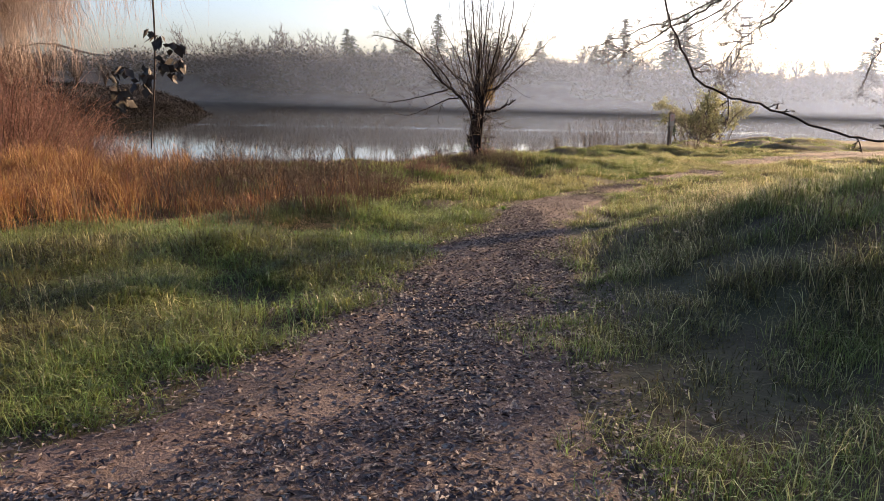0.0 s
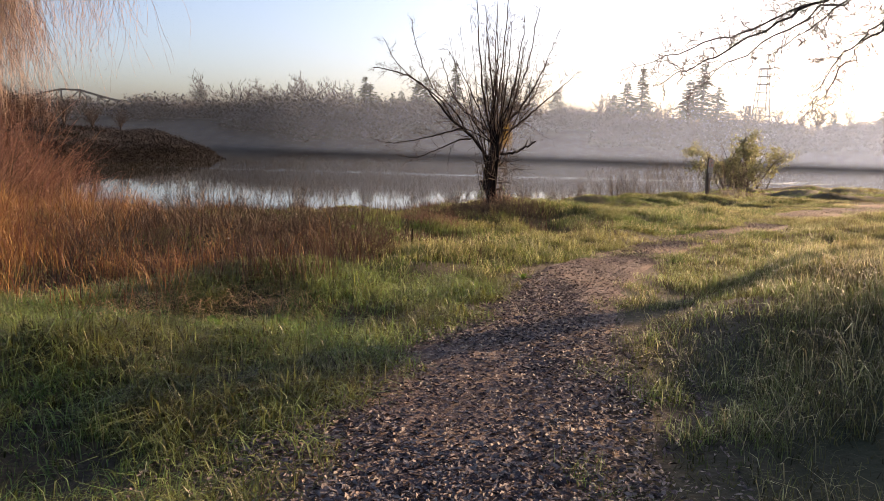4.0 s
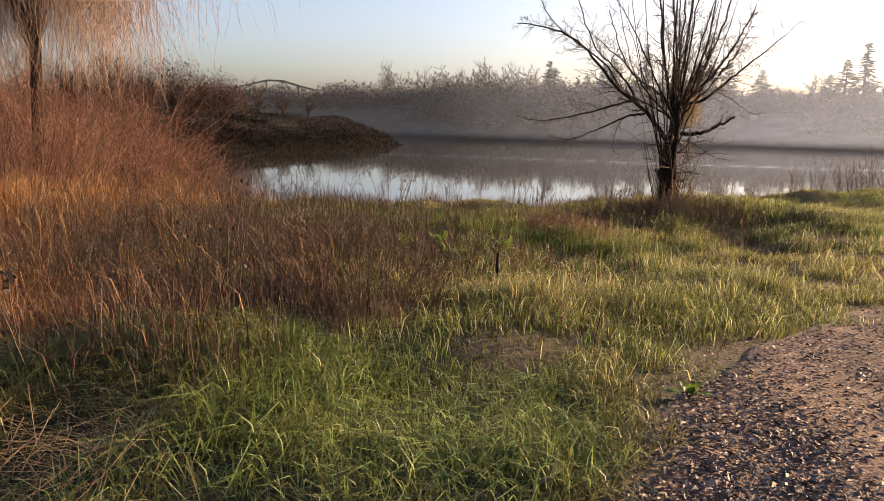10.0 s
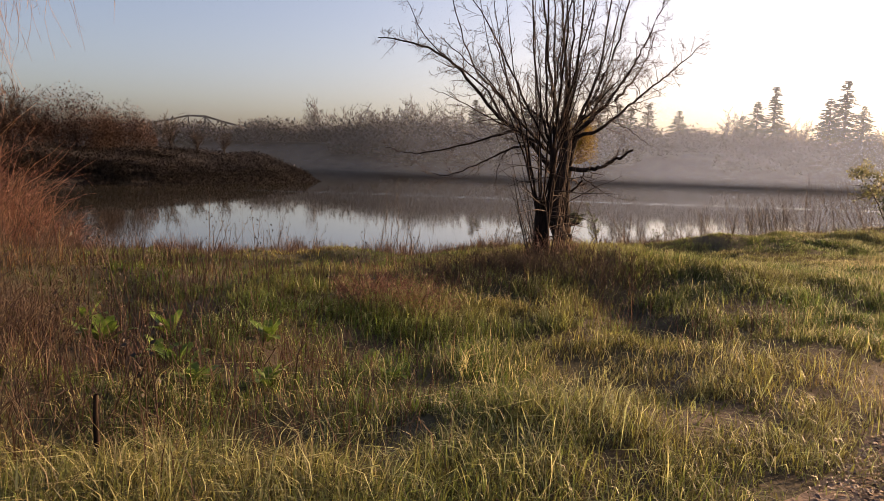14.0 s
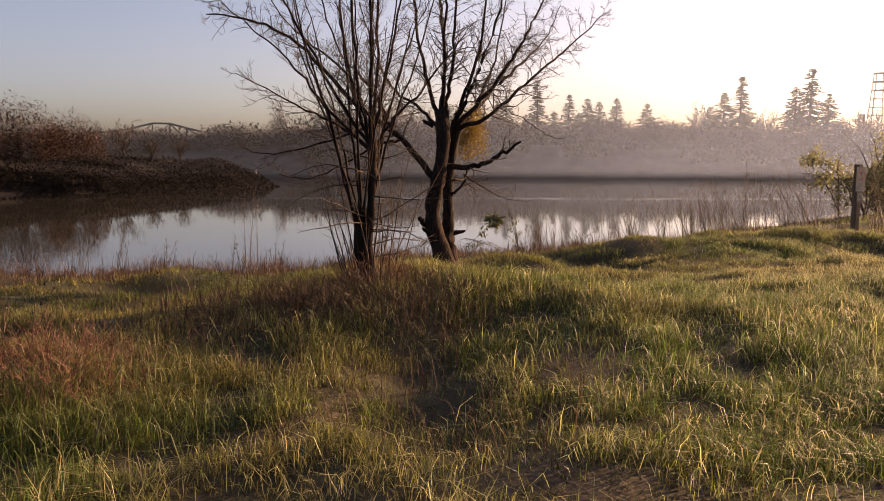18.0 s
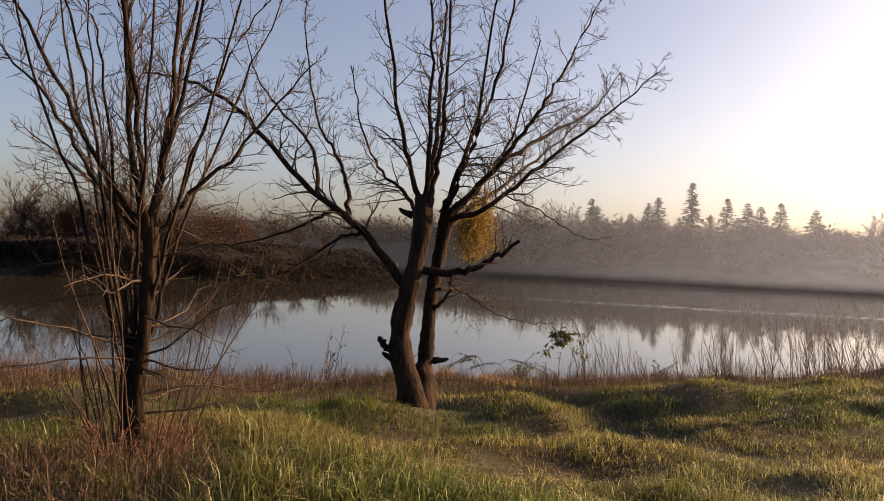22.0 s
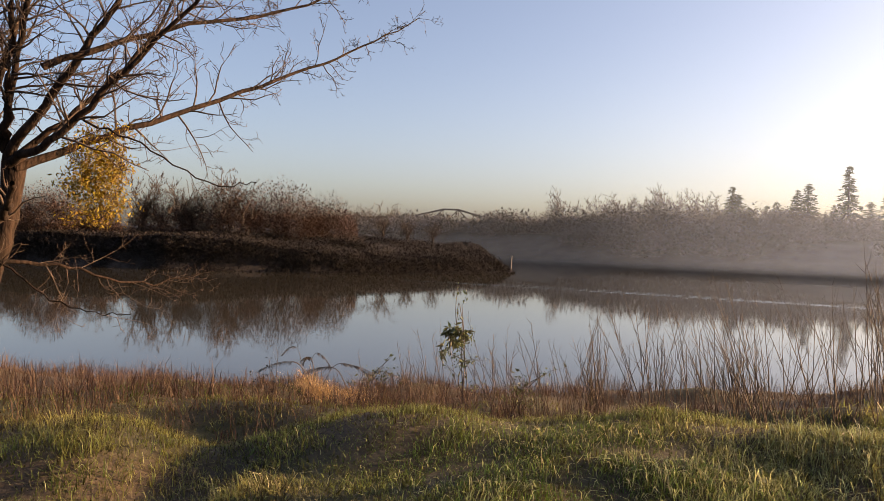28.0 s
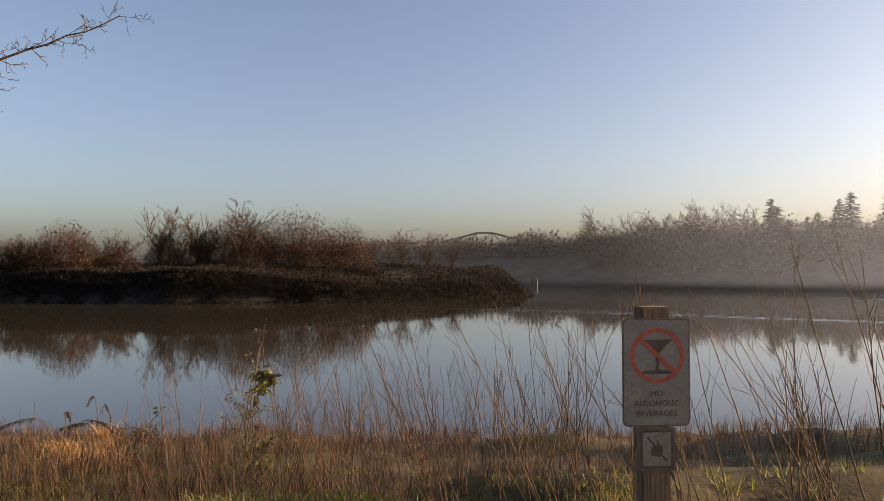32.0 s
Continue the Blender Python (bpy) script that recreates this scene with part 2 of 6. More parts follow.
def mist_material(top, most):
    """Thin mist: lets most light through, scatters a little, fades upward and in wisps; thicker eastward in place of
    sun glare.
    """
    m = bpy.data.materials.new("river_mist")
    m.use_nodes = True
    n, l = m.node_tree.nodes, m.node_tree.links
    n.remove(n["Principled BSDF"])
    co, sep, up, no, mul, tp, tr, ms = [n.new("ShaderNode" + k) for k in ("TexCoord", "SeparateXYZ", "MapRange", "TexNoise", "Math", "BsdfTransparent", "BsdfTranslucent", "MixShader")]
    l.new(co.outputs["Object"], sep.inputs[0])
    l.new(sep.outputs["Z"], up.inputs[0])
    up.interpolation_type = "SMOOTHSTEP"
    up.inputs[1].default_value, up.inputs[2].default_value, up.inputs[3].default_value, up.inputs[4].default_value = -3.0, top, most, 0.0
    # extra density to the east stands in for the sun's glare
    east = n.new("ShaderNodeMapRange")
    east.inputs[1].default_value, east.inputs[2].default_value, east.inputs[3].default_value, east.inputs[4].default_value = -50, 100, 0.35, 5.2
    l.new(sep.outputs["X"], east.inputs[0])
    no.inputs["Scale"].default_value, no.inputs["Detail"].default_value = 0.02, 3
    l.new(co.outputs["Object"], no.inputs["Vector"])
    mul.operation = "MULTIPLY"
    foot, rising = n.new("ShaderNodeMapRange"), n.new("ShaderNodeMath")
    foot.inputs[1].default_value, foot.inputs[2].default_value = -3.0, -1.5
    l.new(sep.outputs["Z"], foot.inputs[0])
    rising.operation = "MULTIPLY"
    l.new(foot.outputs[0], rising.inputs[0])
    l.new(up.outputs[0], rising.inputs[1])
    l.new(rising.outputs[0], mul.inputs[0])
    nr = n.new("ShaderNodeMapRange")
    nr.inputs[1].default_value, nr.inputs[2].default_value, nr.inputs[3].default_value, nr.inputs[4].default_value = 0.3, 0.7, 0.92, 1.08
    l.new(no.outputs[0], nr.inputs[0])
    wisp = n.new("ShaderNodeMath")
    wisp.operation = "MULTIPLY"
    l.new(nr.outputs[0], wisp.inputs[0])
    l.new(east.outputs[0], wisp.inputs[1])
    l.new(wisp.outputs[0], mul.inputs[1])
    # blue put in as the tint of far haze
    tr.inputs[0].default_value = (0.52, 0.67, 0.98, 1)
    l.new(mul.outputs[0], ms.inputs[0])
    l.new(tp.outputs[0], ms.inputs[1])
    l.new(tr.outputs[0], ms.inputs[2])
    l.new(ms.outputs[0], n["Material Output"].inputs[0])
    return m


# ---- tools for building ----
RNG = np.random.default_rng(7)


def vnoise(x, y, cell, seed=0):
    """Smooth random values from 0 to 1 over the plan."""
    x, y = np.asarray(x, float) / cell, np.asarray(y, float) / cell
    i, j = np.floor(x), np.floor(y)
    u, v = x - i, y - j
    u, v = u * u * (3 - 2 * u), v * v * (3 - 2 * v)

    def h(a, b):
        s = np.sin(a * 127.1 + b * 311.7 + seed * 74.7) * 43758.5453
        return s - np.floor(s)
    return (h(i, j) * (1 - u) + h(i + 1, j) * u) * (1 - v) + (h(i, j + 1) * (1 - u) + h(i + 1, j + 1) * u) * v


def smooth(a, b, x):
    t = np.clip((np.asarray(x, float) - a) / (b - a), 0, 1)
    return t * t * (3 - 2 * t)


def mesh_of(name, verts, faces, material, soft=False):
    me = bpy.data.meshes.new(name)
    me.from_pydata([tuple(v) for v in verts], [], faces)
    me.materials.append(material)
    if soft:
        me.polygons.foreach_set("use_smooth", [True] * len(me.polygons))
    me.update()
    return me


def part(name, me, parent, label="", kind=""):
    ob = new(name, me)
    ob.parent = parent
    return tagged(ob, label=label, kind=kind)


def thing(name, x, y, z, label, category, group="", kind=""):
    ob = new(name)
    ob.location = (x, y, z)
    return tagged(ob, label, category, group, kind)


def quick_mesh(name, V, quads, tris, material, soft=False):
    """A mesh from numpy arrays: quads (n, 4) then triangles (m, 3)."""
    me = bpy.data.meshes.new(name)
    nq, nt = len(quads), len(tris)
    me.vertices.add(len(V))
    me.vertices.foreach_set("co", np.asarray(V, np.float32).ravel())
    me.loops.add(nq * 4 + nt * 3)
    me.polygons.add(nq + nt)
    me.loops.foreach_set("vertex_index", np.concatenate([np.asarray(quads, np.int32).ravel(), np.asarray(tris, np.int32).ravel()]))
    me.polygons.foreach_set("loop_start", np.concatenate([np.arange(nq) * 4, nq * 4 + np.arange(nt) * 3]).astype(np.int32))
    if soft:
        me.polygons.foreach_set("use_smooth", np.ones(nq + nt, bool))
    me.materials.append(material)
    me.update(calc_edges=True)
    return me


def blade_mesh(name, P, H, W, A, L, material, simple=False):
    """Grass blades: roots P, heights H, widths W, lean directions A and how far L they lean; two bent pieces each."""
    n = len(P)
    side = np.stack([-np.sin(A + RNG.normal(0, 0.7, n)), np.cos(A), np.zeros(n)], 1) * (W / 2)[:, None]
    lean = np.stack([np.cos(A), np.sin(A), np.zeros(n)], 1) * L[:, None]
    up = np.zeros((n, 3))
    up[:, 2] = H
    mid, tip = P + lean * 0.3 + up * 0.58, P + lean + up * (1 - 0.35 * (L / np.maximum(H, 1e-3)).clip(0, 1.6))[:, None]
    if simple:
        V = np.stack([P - side, P + side, tip], 1).reshape(-1, 3)
        return quick_mesh(name, V, np.zeros((0, 4), np.int32), np.arange(3 * n).reshape(-1, 3), material)
    V = np.stack([P - side, P + side, mid - side * 0.8, mid + side * 0.8, tip], 1).reshape(-1, 3)
    k = np.arange(n)[:, None] * 5
    return quick_mesh(name, V, k + np.array([[0, 1, 3, 2]]), k + np.array([[2, 3, 4]]), material)


class Tubes:
    """Collects bent, tapering round stems into one mesh."""

    def __init__(self):
        self.lines = collections.defaultdict(list)

    def add(self, pts, radii, sides=5):
        self.lines[(len(pts), sides)].append((np.asarray(pts, float), np.asarray(radii, float)))

    def mesh(self, name, material):
        VV, FF, start = [], [], 0
        for (m, sides), rows in self.lines.items():
            pts, radii = np.stack([r[0] for r in rows]), np.stack([r[1] for r in rows])
            d = np.gradient(pts, axis=1)
            d /= np.linalg.norm(d, axis=2, keepdims=True) + 1e-9
            ref = np.where(np.abs(d[..., 2:3]) > 0.9, [1.0, 0, 0], [0, 0, 1.0])
            a = np.cross(d, ref)
            a /= np.linalg.norm(a, axis=2, keepdims=True) + 1e-9
            b = np.cross(d, a)
            ang = np.linspace(0, 2 * math.pi, sides, endpoint=False)
            ring = pts[:, :, None] + radii[:, :, None, None] * (a[:, :, None] * np.cos(ang)[:, None] + b[:, :, None] * np.sin(ang)[:, None])
            VV.append(ring.reshape(-1, 3))
            i, j = np.meshgrid(np.arange(m - 1), np.arange(sides), indexing="ij")
            k = (j + 1) % sides
            f = np.stack([i * sides + j, i * sides + k, (i + 1) * sides + k, (i + 1) * sides + j], -1).reshape(-1, 4)
            FF.append((f[None] + (start + np.arange(len(rows)) * m * sides)[:, None, None]).reshape(-1, 4))
            start += len(rows) * m * sides
        return quick_mesh(name, np.concatenate(VV), np.concatenate(FF), np.zeros((0, 3), np.int32), material, True)


def unit(v):
    x, y, z = (float(c) for c in v)
    n = math.sqrt(x * x + y * y + z * z) + 1e-9
    return np.array((x / n, y / n, z / n))


def wander(rng, p, d, length, steps, bend, lift=0.0):
    """A wavering line from p along d; lift bends it up (or down)."""
    x, y, z = (float(c) for c in p)
    a, b, c = (float(q) for q in unit(d))
    pts, step = [(x, y, z)], length / steps
    for u, v, w in rng.normal(0, bend, (steps, 3)).tolist():
        a, b, c = a + u, b + v, c + w + lift
        n = math.sqrt(a * a + b * b + c * c) + 1e-9
        a, b, c = a / n, b / n, c / n
        x, y, z = x + a * step, y + b * step, z + c * step
        pts.append((x, y, z))
    return np.array(pts)


def spline(ctrl, n):
    """A smooth line through a few corner points."""
    c = np.asarray(ctrl, float)
    c = np.vstack([2 * c[0] - c[1], c, 2 * c[-1] - c[-2]])
    out = []
    for t in np.linspace(0, len(c) - 3 - 1e-6, n):
        i = int(t)
        u = t - i
        a, b, d, e = c[i:i + 4]
        out.append(0.5 * (2 * b + (d - a) * u + (2 * a - 5 * b + 4 * d - e) * u ** 2 + (3 * b - a - 3 * d + e) * u ** 3))
    return np.array(out)


def side_way(rng, d, spread):
    """A direction that leaves d at about that angle, in degrees."""
    dx, dy, dz = (float(c) for c in unit(d))
    u, v, w = rng.normal(0, 1, 3).tolist()
    a = unit((dy * w - dz * v, dz * u - dx * w, dx * v - dy * u))
    return unit(np.array((dx, dy, dz)) * math.cos(radians(spread)) + a * math.sin(radians(spread)))


def twigs_on(tb, rng, pts, r0, r1, count, length, depth=2, spread=50, bend=0.16, lift=0.05, start=0.2, sides=3, least=0.0022):
    """Side twigs along a limb, with twigs of their own."""
    pts = np.asarray(pts)
    for k in range(count):
        u = start + (1 - start) * (k + rng.random()) / count
        i = min(int(u * (len(pts) - 1)), len(pts) - 2)
        f = u * (len(pts) - 1) - i
        p = pts[i] * (1 - f) + pts[i + 1] * f
        r = (r0 * (1 - u) + r1 * u) * 0.55
        ln = length * (1.15 - 0.7 * u) * rng.uniform(0.5, 1.25)
        line = wander(rng, p, side_way(rng, pts[i + 1] - pts[i], rng.uniform(spread * 0.6, spread * 1.3)), ln, 5 if depth > 1 else 4, bend, lift)
        tb.add(line, np.linspace(max(r, least), max(r * 0.25, least * 0.55), len(line)), sides)
        if depth > 1:
            twigs_on(tb, rng, line, max(r, least), least * 0.6, min(6, max(2, int(count * 0.35))), ln * 0.5, depth - 1, spread, bend * 1.2, lift, 0.15, 3, least)


def leaf_mesh(name, P, size, material, rng, long=2.0, droop=0.3):
    """Small folded leaves, each two faces with a bent middle line."""
    n = len(P)
    d = rng.normal(0, 1, (n, 3))
    d[:, 2] -= droop
    d /= np.linalg.norm(d, axis=1, keepdims=True)
    s = np.cross(d, rng.normal(0, 1, (n, 3)))
    s /= np.linalg.norm(s, axis=1, keepdims=True)
    u = np.cross(d, s)
    sz = (size * rng.uniform(0.6, 1.3, n))[:, None]
    tip, l, r = P + d * sz, P + d * sz * 0.45 + s * sz / long * 0.5 + u * sz * 0.08, P + d * sz * 0.45 - s * sz / long * 0.5 + u * sz * 0.08
    V = np.stack([P, l, tip, r], 1).reshape(-1, 3)
    k = np.arange(n)[:, None] * 4
    return quick_mesh(name, V, np.zeros((0, 4), np.int32), np.concatenate([k + [[0, 1, 2]], k + [[0, 2, 3]]]), material)


def box_mesh(name, sx, sy, sz, material, bevel=0.004, at=(0, 0, 0)):
    bm = bmesh.new()
    bmesh.ops.create_cube(bm, size=1)
    bmesh.ops.scale(bm, vec=(sx, sy, sz), verts=bm.verts)
    if bevel:
        bmesh.ops.bevel(bm, geom=bm.edges[:], offset=bevel, segments=2, affect="EDGES")
    bmesh.ops.translate(bm, vec=at, verts=bm.verts)
    me = bpy.data.meshes.new(name)
    bm.to_mesh(me)
    bm.free()
    me.materials.append(material)
    return me


# ---- the lie of the land ----
WATER = -3.0
WAY = np.array([(0.1, -6), (0.15, 1), (0.4, 3), (0.68, 5), (0.83, 6.6), (1.03, 8), (1.25, 9.5), (1.6, 11), (2.05, 12.5), (2.8, 14), (3.62, 15.5), (4.65, 17), (6.2, 19.3), (8.2, 22.6), (10.9, 25.6), (14, 28), (22, 31)], float)
WIDE = np.array([2.2, 2.0, 1.45, 0.92, 0.8, 0.76, 0.7, 0.65, 0.55, 0.47, 0.42, 0.42, 0.5, 0.7, 0.85, 0.9, 0.9])
LINE = spline(WAY, 120)
LINE_W = np.interp(np.linspace(0, 1, 120), np.linspace(0, 1, len(WIDE)), WIDE)
SPIT = np.array([(-42, 106), (-44, 94), (-49, 81), (-62, 68), (-86, 56), (-170, 40), (-400, 22), (-400, 200), (-200, 190), (-110, 165), (-66, 138)], float)


def from_path_exact(x, y):
    """How far a place is outside the path's edge (negative: on it)."""
    x, y = np.asarray(x, float), np.asarray(y, float)
    best = np.full(x.shape, 1e9)
    for (ax, ay), (bx, by), w in zip(LINE[:-1:2], LINE[2::2], LINE_W[::2]):
        t = np.clip(((x - ax) * (bx - ax) + (y - ay) * (by - ay)) / ((bx - ax) ** 2 + (by - ay) ** 2 + 1e-9), 0, 1)
        best = np.minimum(best, np.hypot(x - ax - t * (bx - ax), y - ay - t * (by - ay)) - w)
    return best


EDGE_GRID = from_path_exact(*np.meshgrid(np.arange(-22, 26, 0.1), np.arange(-8, 48, 0.1)))


def from_path(x, y):
    """The same, read from a fine grid."""
    u, v = ((np.asarray(x, float) + 22) / 0.1).clip(0, EDGE_GRID.shape[1] - 1.001), ((np.asarray(y, float) + 8) / 0.1).clip(0, EDGE_GRID.shape[0] - 1.001)
    i, j = v.astype(int), u.astype(int)
    a, b = v - i, u - j
    return (EDGE_GRID[i, j] * (1 - b) + EDGE_GRID[i, j + 1] * b) * (1 - a) + (EDGE_GRID[i + 1, j] * (1 - b) + EDGE_GRID[i + 1, j + 1] * b) * a


def in_spit(x, y):
    """Distance inside the wooded point of land across the bay (negative: outside)."""
    x, y = np.asarray(x, float), np.asarray(y, float)
    inside, best = np.zeros(x.shape, bool), np.full(x.shape, 1e9)
    for (ax, ay), (bx, by) in zip(SPIT, np.roll(SPIT, -1, 0)):
        t = np.clip(((x - ax) * (bx - ax) + (y - ay) * (by - ay)) / ((bx - ax) ** 2 + (by - ay) ** 2), 0, 1)
        best = np.minimum(best, np.hypot(x - ax - t * (bx - ax), y - ay - t * (by - ay)))
        cross = (ay > y) != (by > y)
        inside ^= cross & (x < (bx - ax) * (y - ay) / (by - ay + 1e-12) + ax)
    return np.where(inside, best, -best)


def inland(x, y):
    """Distance inland from the near water's edge."""
    x, y = np.asarray(x, float), np.asarray(y, float)
    s = (x + 9) * 0.5 - (y - 34.2) * 0.866
    return s + 0.9 * (vnoise(x, y, 5.0, 3) - 0.5) + 7.0 * np.exp(-((x - 14) ** 2 + (y - 40) ** 2) / 90) + 0.22 * np.clip(-8 - x, 0, 30)


# dips (x, y, radius), some put where the grass only lies in shadow
HOLLOWS = ((-3.3, 12.2, 0.7), (-2.2, 9.0, 0.6), (-2.6, 14.4, 0.8), (-1.9, 12.1, 0.5), (-2.2, 16.1, 0.7), (-1.1, 13.8, 0.45), (1.4, 16.6, 0.5), (1.95, 18.0, 0.45), (4.2, 23.6, 0.5), (5.8, 25.2, 0.5), (-3.9, 10.9, 0.8),
           (-3.5, 8.6, 0.5), (-1.1, 6.3, 0.45), (-0.5, 5.5, 0.28), (-1.4, 10.2, 0.45), (-0.15, 9.55, 0.33), (-1.76, 15.3, 0.5), (-3.1, 19.3, 0.7), (-0.5, 16.6, 0.45), (0.77, 17.3, 0.4), (1.56, 18.9, 0.45), (2.24, 23.3, 0.4), (3.8, 22.6, 0.4), (0.83, 23.5, 0.5), (2.56, 25.8, 0.5), (1.95, 25.1, 0.4), (4.1, 28.2, 0.4))


def hollow(x, y):
    """1 in the bare dips between the tussocks, some of them standing in for shadow patches, 0 outside."""
    out = np.zeros(np.shape(x))
    for hx, hy, r in HOLLOWS:
        out = np.maximum(out, np.exp(-(((x - hx) ** 2 + ((y - hy) * 0.8) ** 2) / r ** 2) ** 1.1))
    return out


def dead_patch(x, y):
    """1 in the dark ring of dead growth round the slender tree, 0 outside."""
    return np.exp(-((((x - 0.5) / 1.7) ** 2 + ((y - 20.3) / 1.2) ** 2) ** 1.6))


def ground_z(x, y):
    x, y = np.asarray(x, float), np.asarray(y, float)
    s = inland(x, y)
    near = np.interp(s, [-40, -6, 0, 1, 3, 6, 9, 12, 16, 22, 30, 44, 80], [-6, -4.2, -3.1, -2.75, -2.15, -1.55, -1.12, -0.74, -0.4, -0.17, 0.03, 0.2, 0.6])
    edge = from_path(x, y)
    rough = smooth(0.0, 1.2, edge) * smooth(-1, 3, s)
    near = near + rough * (0.30 * (vnoise(x, y, 1.6, 1) - 0.5) + 0.12 * (vnoise(x, y, 0.6, 2) - 0.5) + 0.22 * smooth(19, 24, y) * (vnoise(x, y, 0.95, 9) - 0.55)) + 0.02 * (vnoise(x, y, 0.8, 8) - 0.5)
    near = near - 0.12 * hollow(x, y)
    # the grassy rise beside the start of the path
    near = near + 0.85 * np.exp(-(((x - 6.6) / 3.4) ** 2 + ((y - 7.6) / 4.6) ** 2) ** 1.2) * smooth(0.1, 2.2, edge)
    # tussocks on the edge of the bank
    for tx, ty, r, h in ((4.6, 28.4, 1.1, 0.3), (2.9, 27.6, 0.8, 0.26), (5.8, 29.2, 1.1, 0.34), (1.2, 26.6, 0.8, 0.16), (7.2, 28.9, 0.9, 0.26), (6.4, 27.6, 0.7, 0.16), (3.6, 26.2, 0.7, 0.14), (0.5, 20.9, 2.0, 0.24)):
        near = near + h * np.exp(-((x - tx) ** 2 + (y - ty) ** 2) / r ** 2)
    far = np.interp(y - 172 - 0.06 * x, [-60, 0, 3, 20, 40, 400, 2500], [-7, WATER, -2.3, 3.3, 3.8, 4.5, 8])
    inner = in_spit(x, y)
    rise = 0.4 + 0.6 * smooth(-42, -66, x)
    spit = WATER + rise * (3.0 + np.interp(inner, [-40, -2, 0, 0.8, 2.5, 25, 80], [-7, -4, WATER, -1.3, 0.0, 0.5, 1.0])) + 0.8 * rise * (vnoise(x, y, 7, 5) - 0.5) * (inner > 1)
    return np.maximum(np.maximum(near, far), spit)


def spaced(fine0, fine1, step, mid0, mid1, mid_step):
    a = np.arange(fine0, fine1 + 1e-6, step)
    lo, hi = np.arange(mid0, fine0 - step, mid_step), np.arange(fine1 + mid_step * 0.5, mid1, mid_step)
    out = np.array([3000, 2000, 1300, 900, 650, 500, 420])
    return np.concatenate([mid0 - out + 300, lo, a, hi, mid1 + out[::-1] - 300])


gx, gy = np.unique(np.concatenate([spaced(-20, 16, 0.22, -240, 190, 6), np.arange(-110.5, -30, 2.0)])), np.unique(np.concatenate([spaced(-3, 40, 0.22, -60, 330, 5), np.arange(44.3, 134, 2.0), np.arange(156.4, 188, 1.2)]))
X, Y = np.meshgrid(gx, gy)
V = np.stack([X, Y, ground_z(X, Y)], -1).reshape(-1, 3)
i, j = np.meshgrid(np.arange(len(gy) - 1), np.arange(len(gx) - 1), indexing="ij")
a = i * len(gx) + j
Q = np.stack([a, a + 1, a + 1 + len(gx), a + len(gx)], -1).reshape(-1, 4)
ground_mesh = quick_mesh("ground", V, Q, np.zeros((0, 3), np.int32), SOIL, True)
# the wooded point takes the soil coloured as if in shade
for m in (SHADED_SOIL, BANK_SOIL):
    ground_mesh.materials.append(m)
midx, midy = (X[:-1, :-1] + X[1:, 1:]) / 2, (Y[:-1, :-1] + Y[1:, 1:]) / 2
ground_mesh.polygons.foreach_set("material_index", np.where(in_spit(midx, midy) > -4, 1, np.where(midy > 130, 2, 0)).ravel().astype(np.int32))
ground = new("ground", ground_mesh)
tagged(ground, "brown soil and thin turf sloping down to the river", "ground", kind="structure")

# the trodden path, a shallow strip laid over the soil
across = np.linspace(-1.12, 1.12, 15)
nrm = np.gradient(LINE, axis=0)
nrm = np.stack([nrm[:, 1], -nrm[:, 0]], 1) / np.linalg.norm(nrm, axis=1, keepdims=True)
fine = np.linspace(0, 119, 360)
LX, LY = np.interp(fine, np.arange(120), LINE[:, 0]), np.interp(fine, np.arange(120), LINE[:, 1])
NX, NY = np.interp(fine, np.arange(120), nrm[:, 0]), np.interp(fine, np.arange(120), nrm[:, 1])
LW = np.interp(fine, np.arange(120), LINE_W)
edge_l, edge_r = 1 + 0.22 * (vnoise(fine, fine * 0, 2.0, 11) - 0.5), 1 + 0.22 * (vnoise(fine, fine * 0 + 40, 2.0, 12) - 0.5)
off = across[None] * LW[:, None] * np.where(across[None] < 0, edge_l[:, None], edge_r[:, None])
PX, PY = LX[:, None] + NX[:, None] * off, LY[:, None] + NY[:, None] * off
PZ = ground_z(PX, PY) + 0.012 + 0.012 * (1 - np.abs(across[None]) ** 4) + 0.018 * (vnoise(PX, PY, 0.25, 6) - 0.5) - 0.05 * (np.abs(across[None]) > 1.05)
i, j = np.meshgrid(np.arange(359), np.arange(14), indexing="ij")
a = i * 15 + j
path = new("path", quick_mesh("path", np.stack([PX, PY, PZ], -1).reshape(-1, 3), np.stack([a, a + 1, a + 16, a + 15], -1).reshape(-1, 4), np.zeros((0, 3), np.int32), DIRT, True))
tagged(path, "trodden dirt footpath strewn with dead leaves", "path", kind="structure")

# river
rv = [(-900, 20, WATER), (900, 20, WATER), (900, 330, WATER), (-900, 330, WATER)]
water = new("water", mesh_of("water", rv, [(0, 1, 2, 3)], water_material()))
tagged(water, "calm river with mirror reflections and faint ripples", "river", kind="structure")

# thin sheets of morning mist over the river, doubling as imitated far haze, one behind the other
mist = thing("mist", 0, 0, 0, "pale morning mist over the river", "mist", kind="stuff")
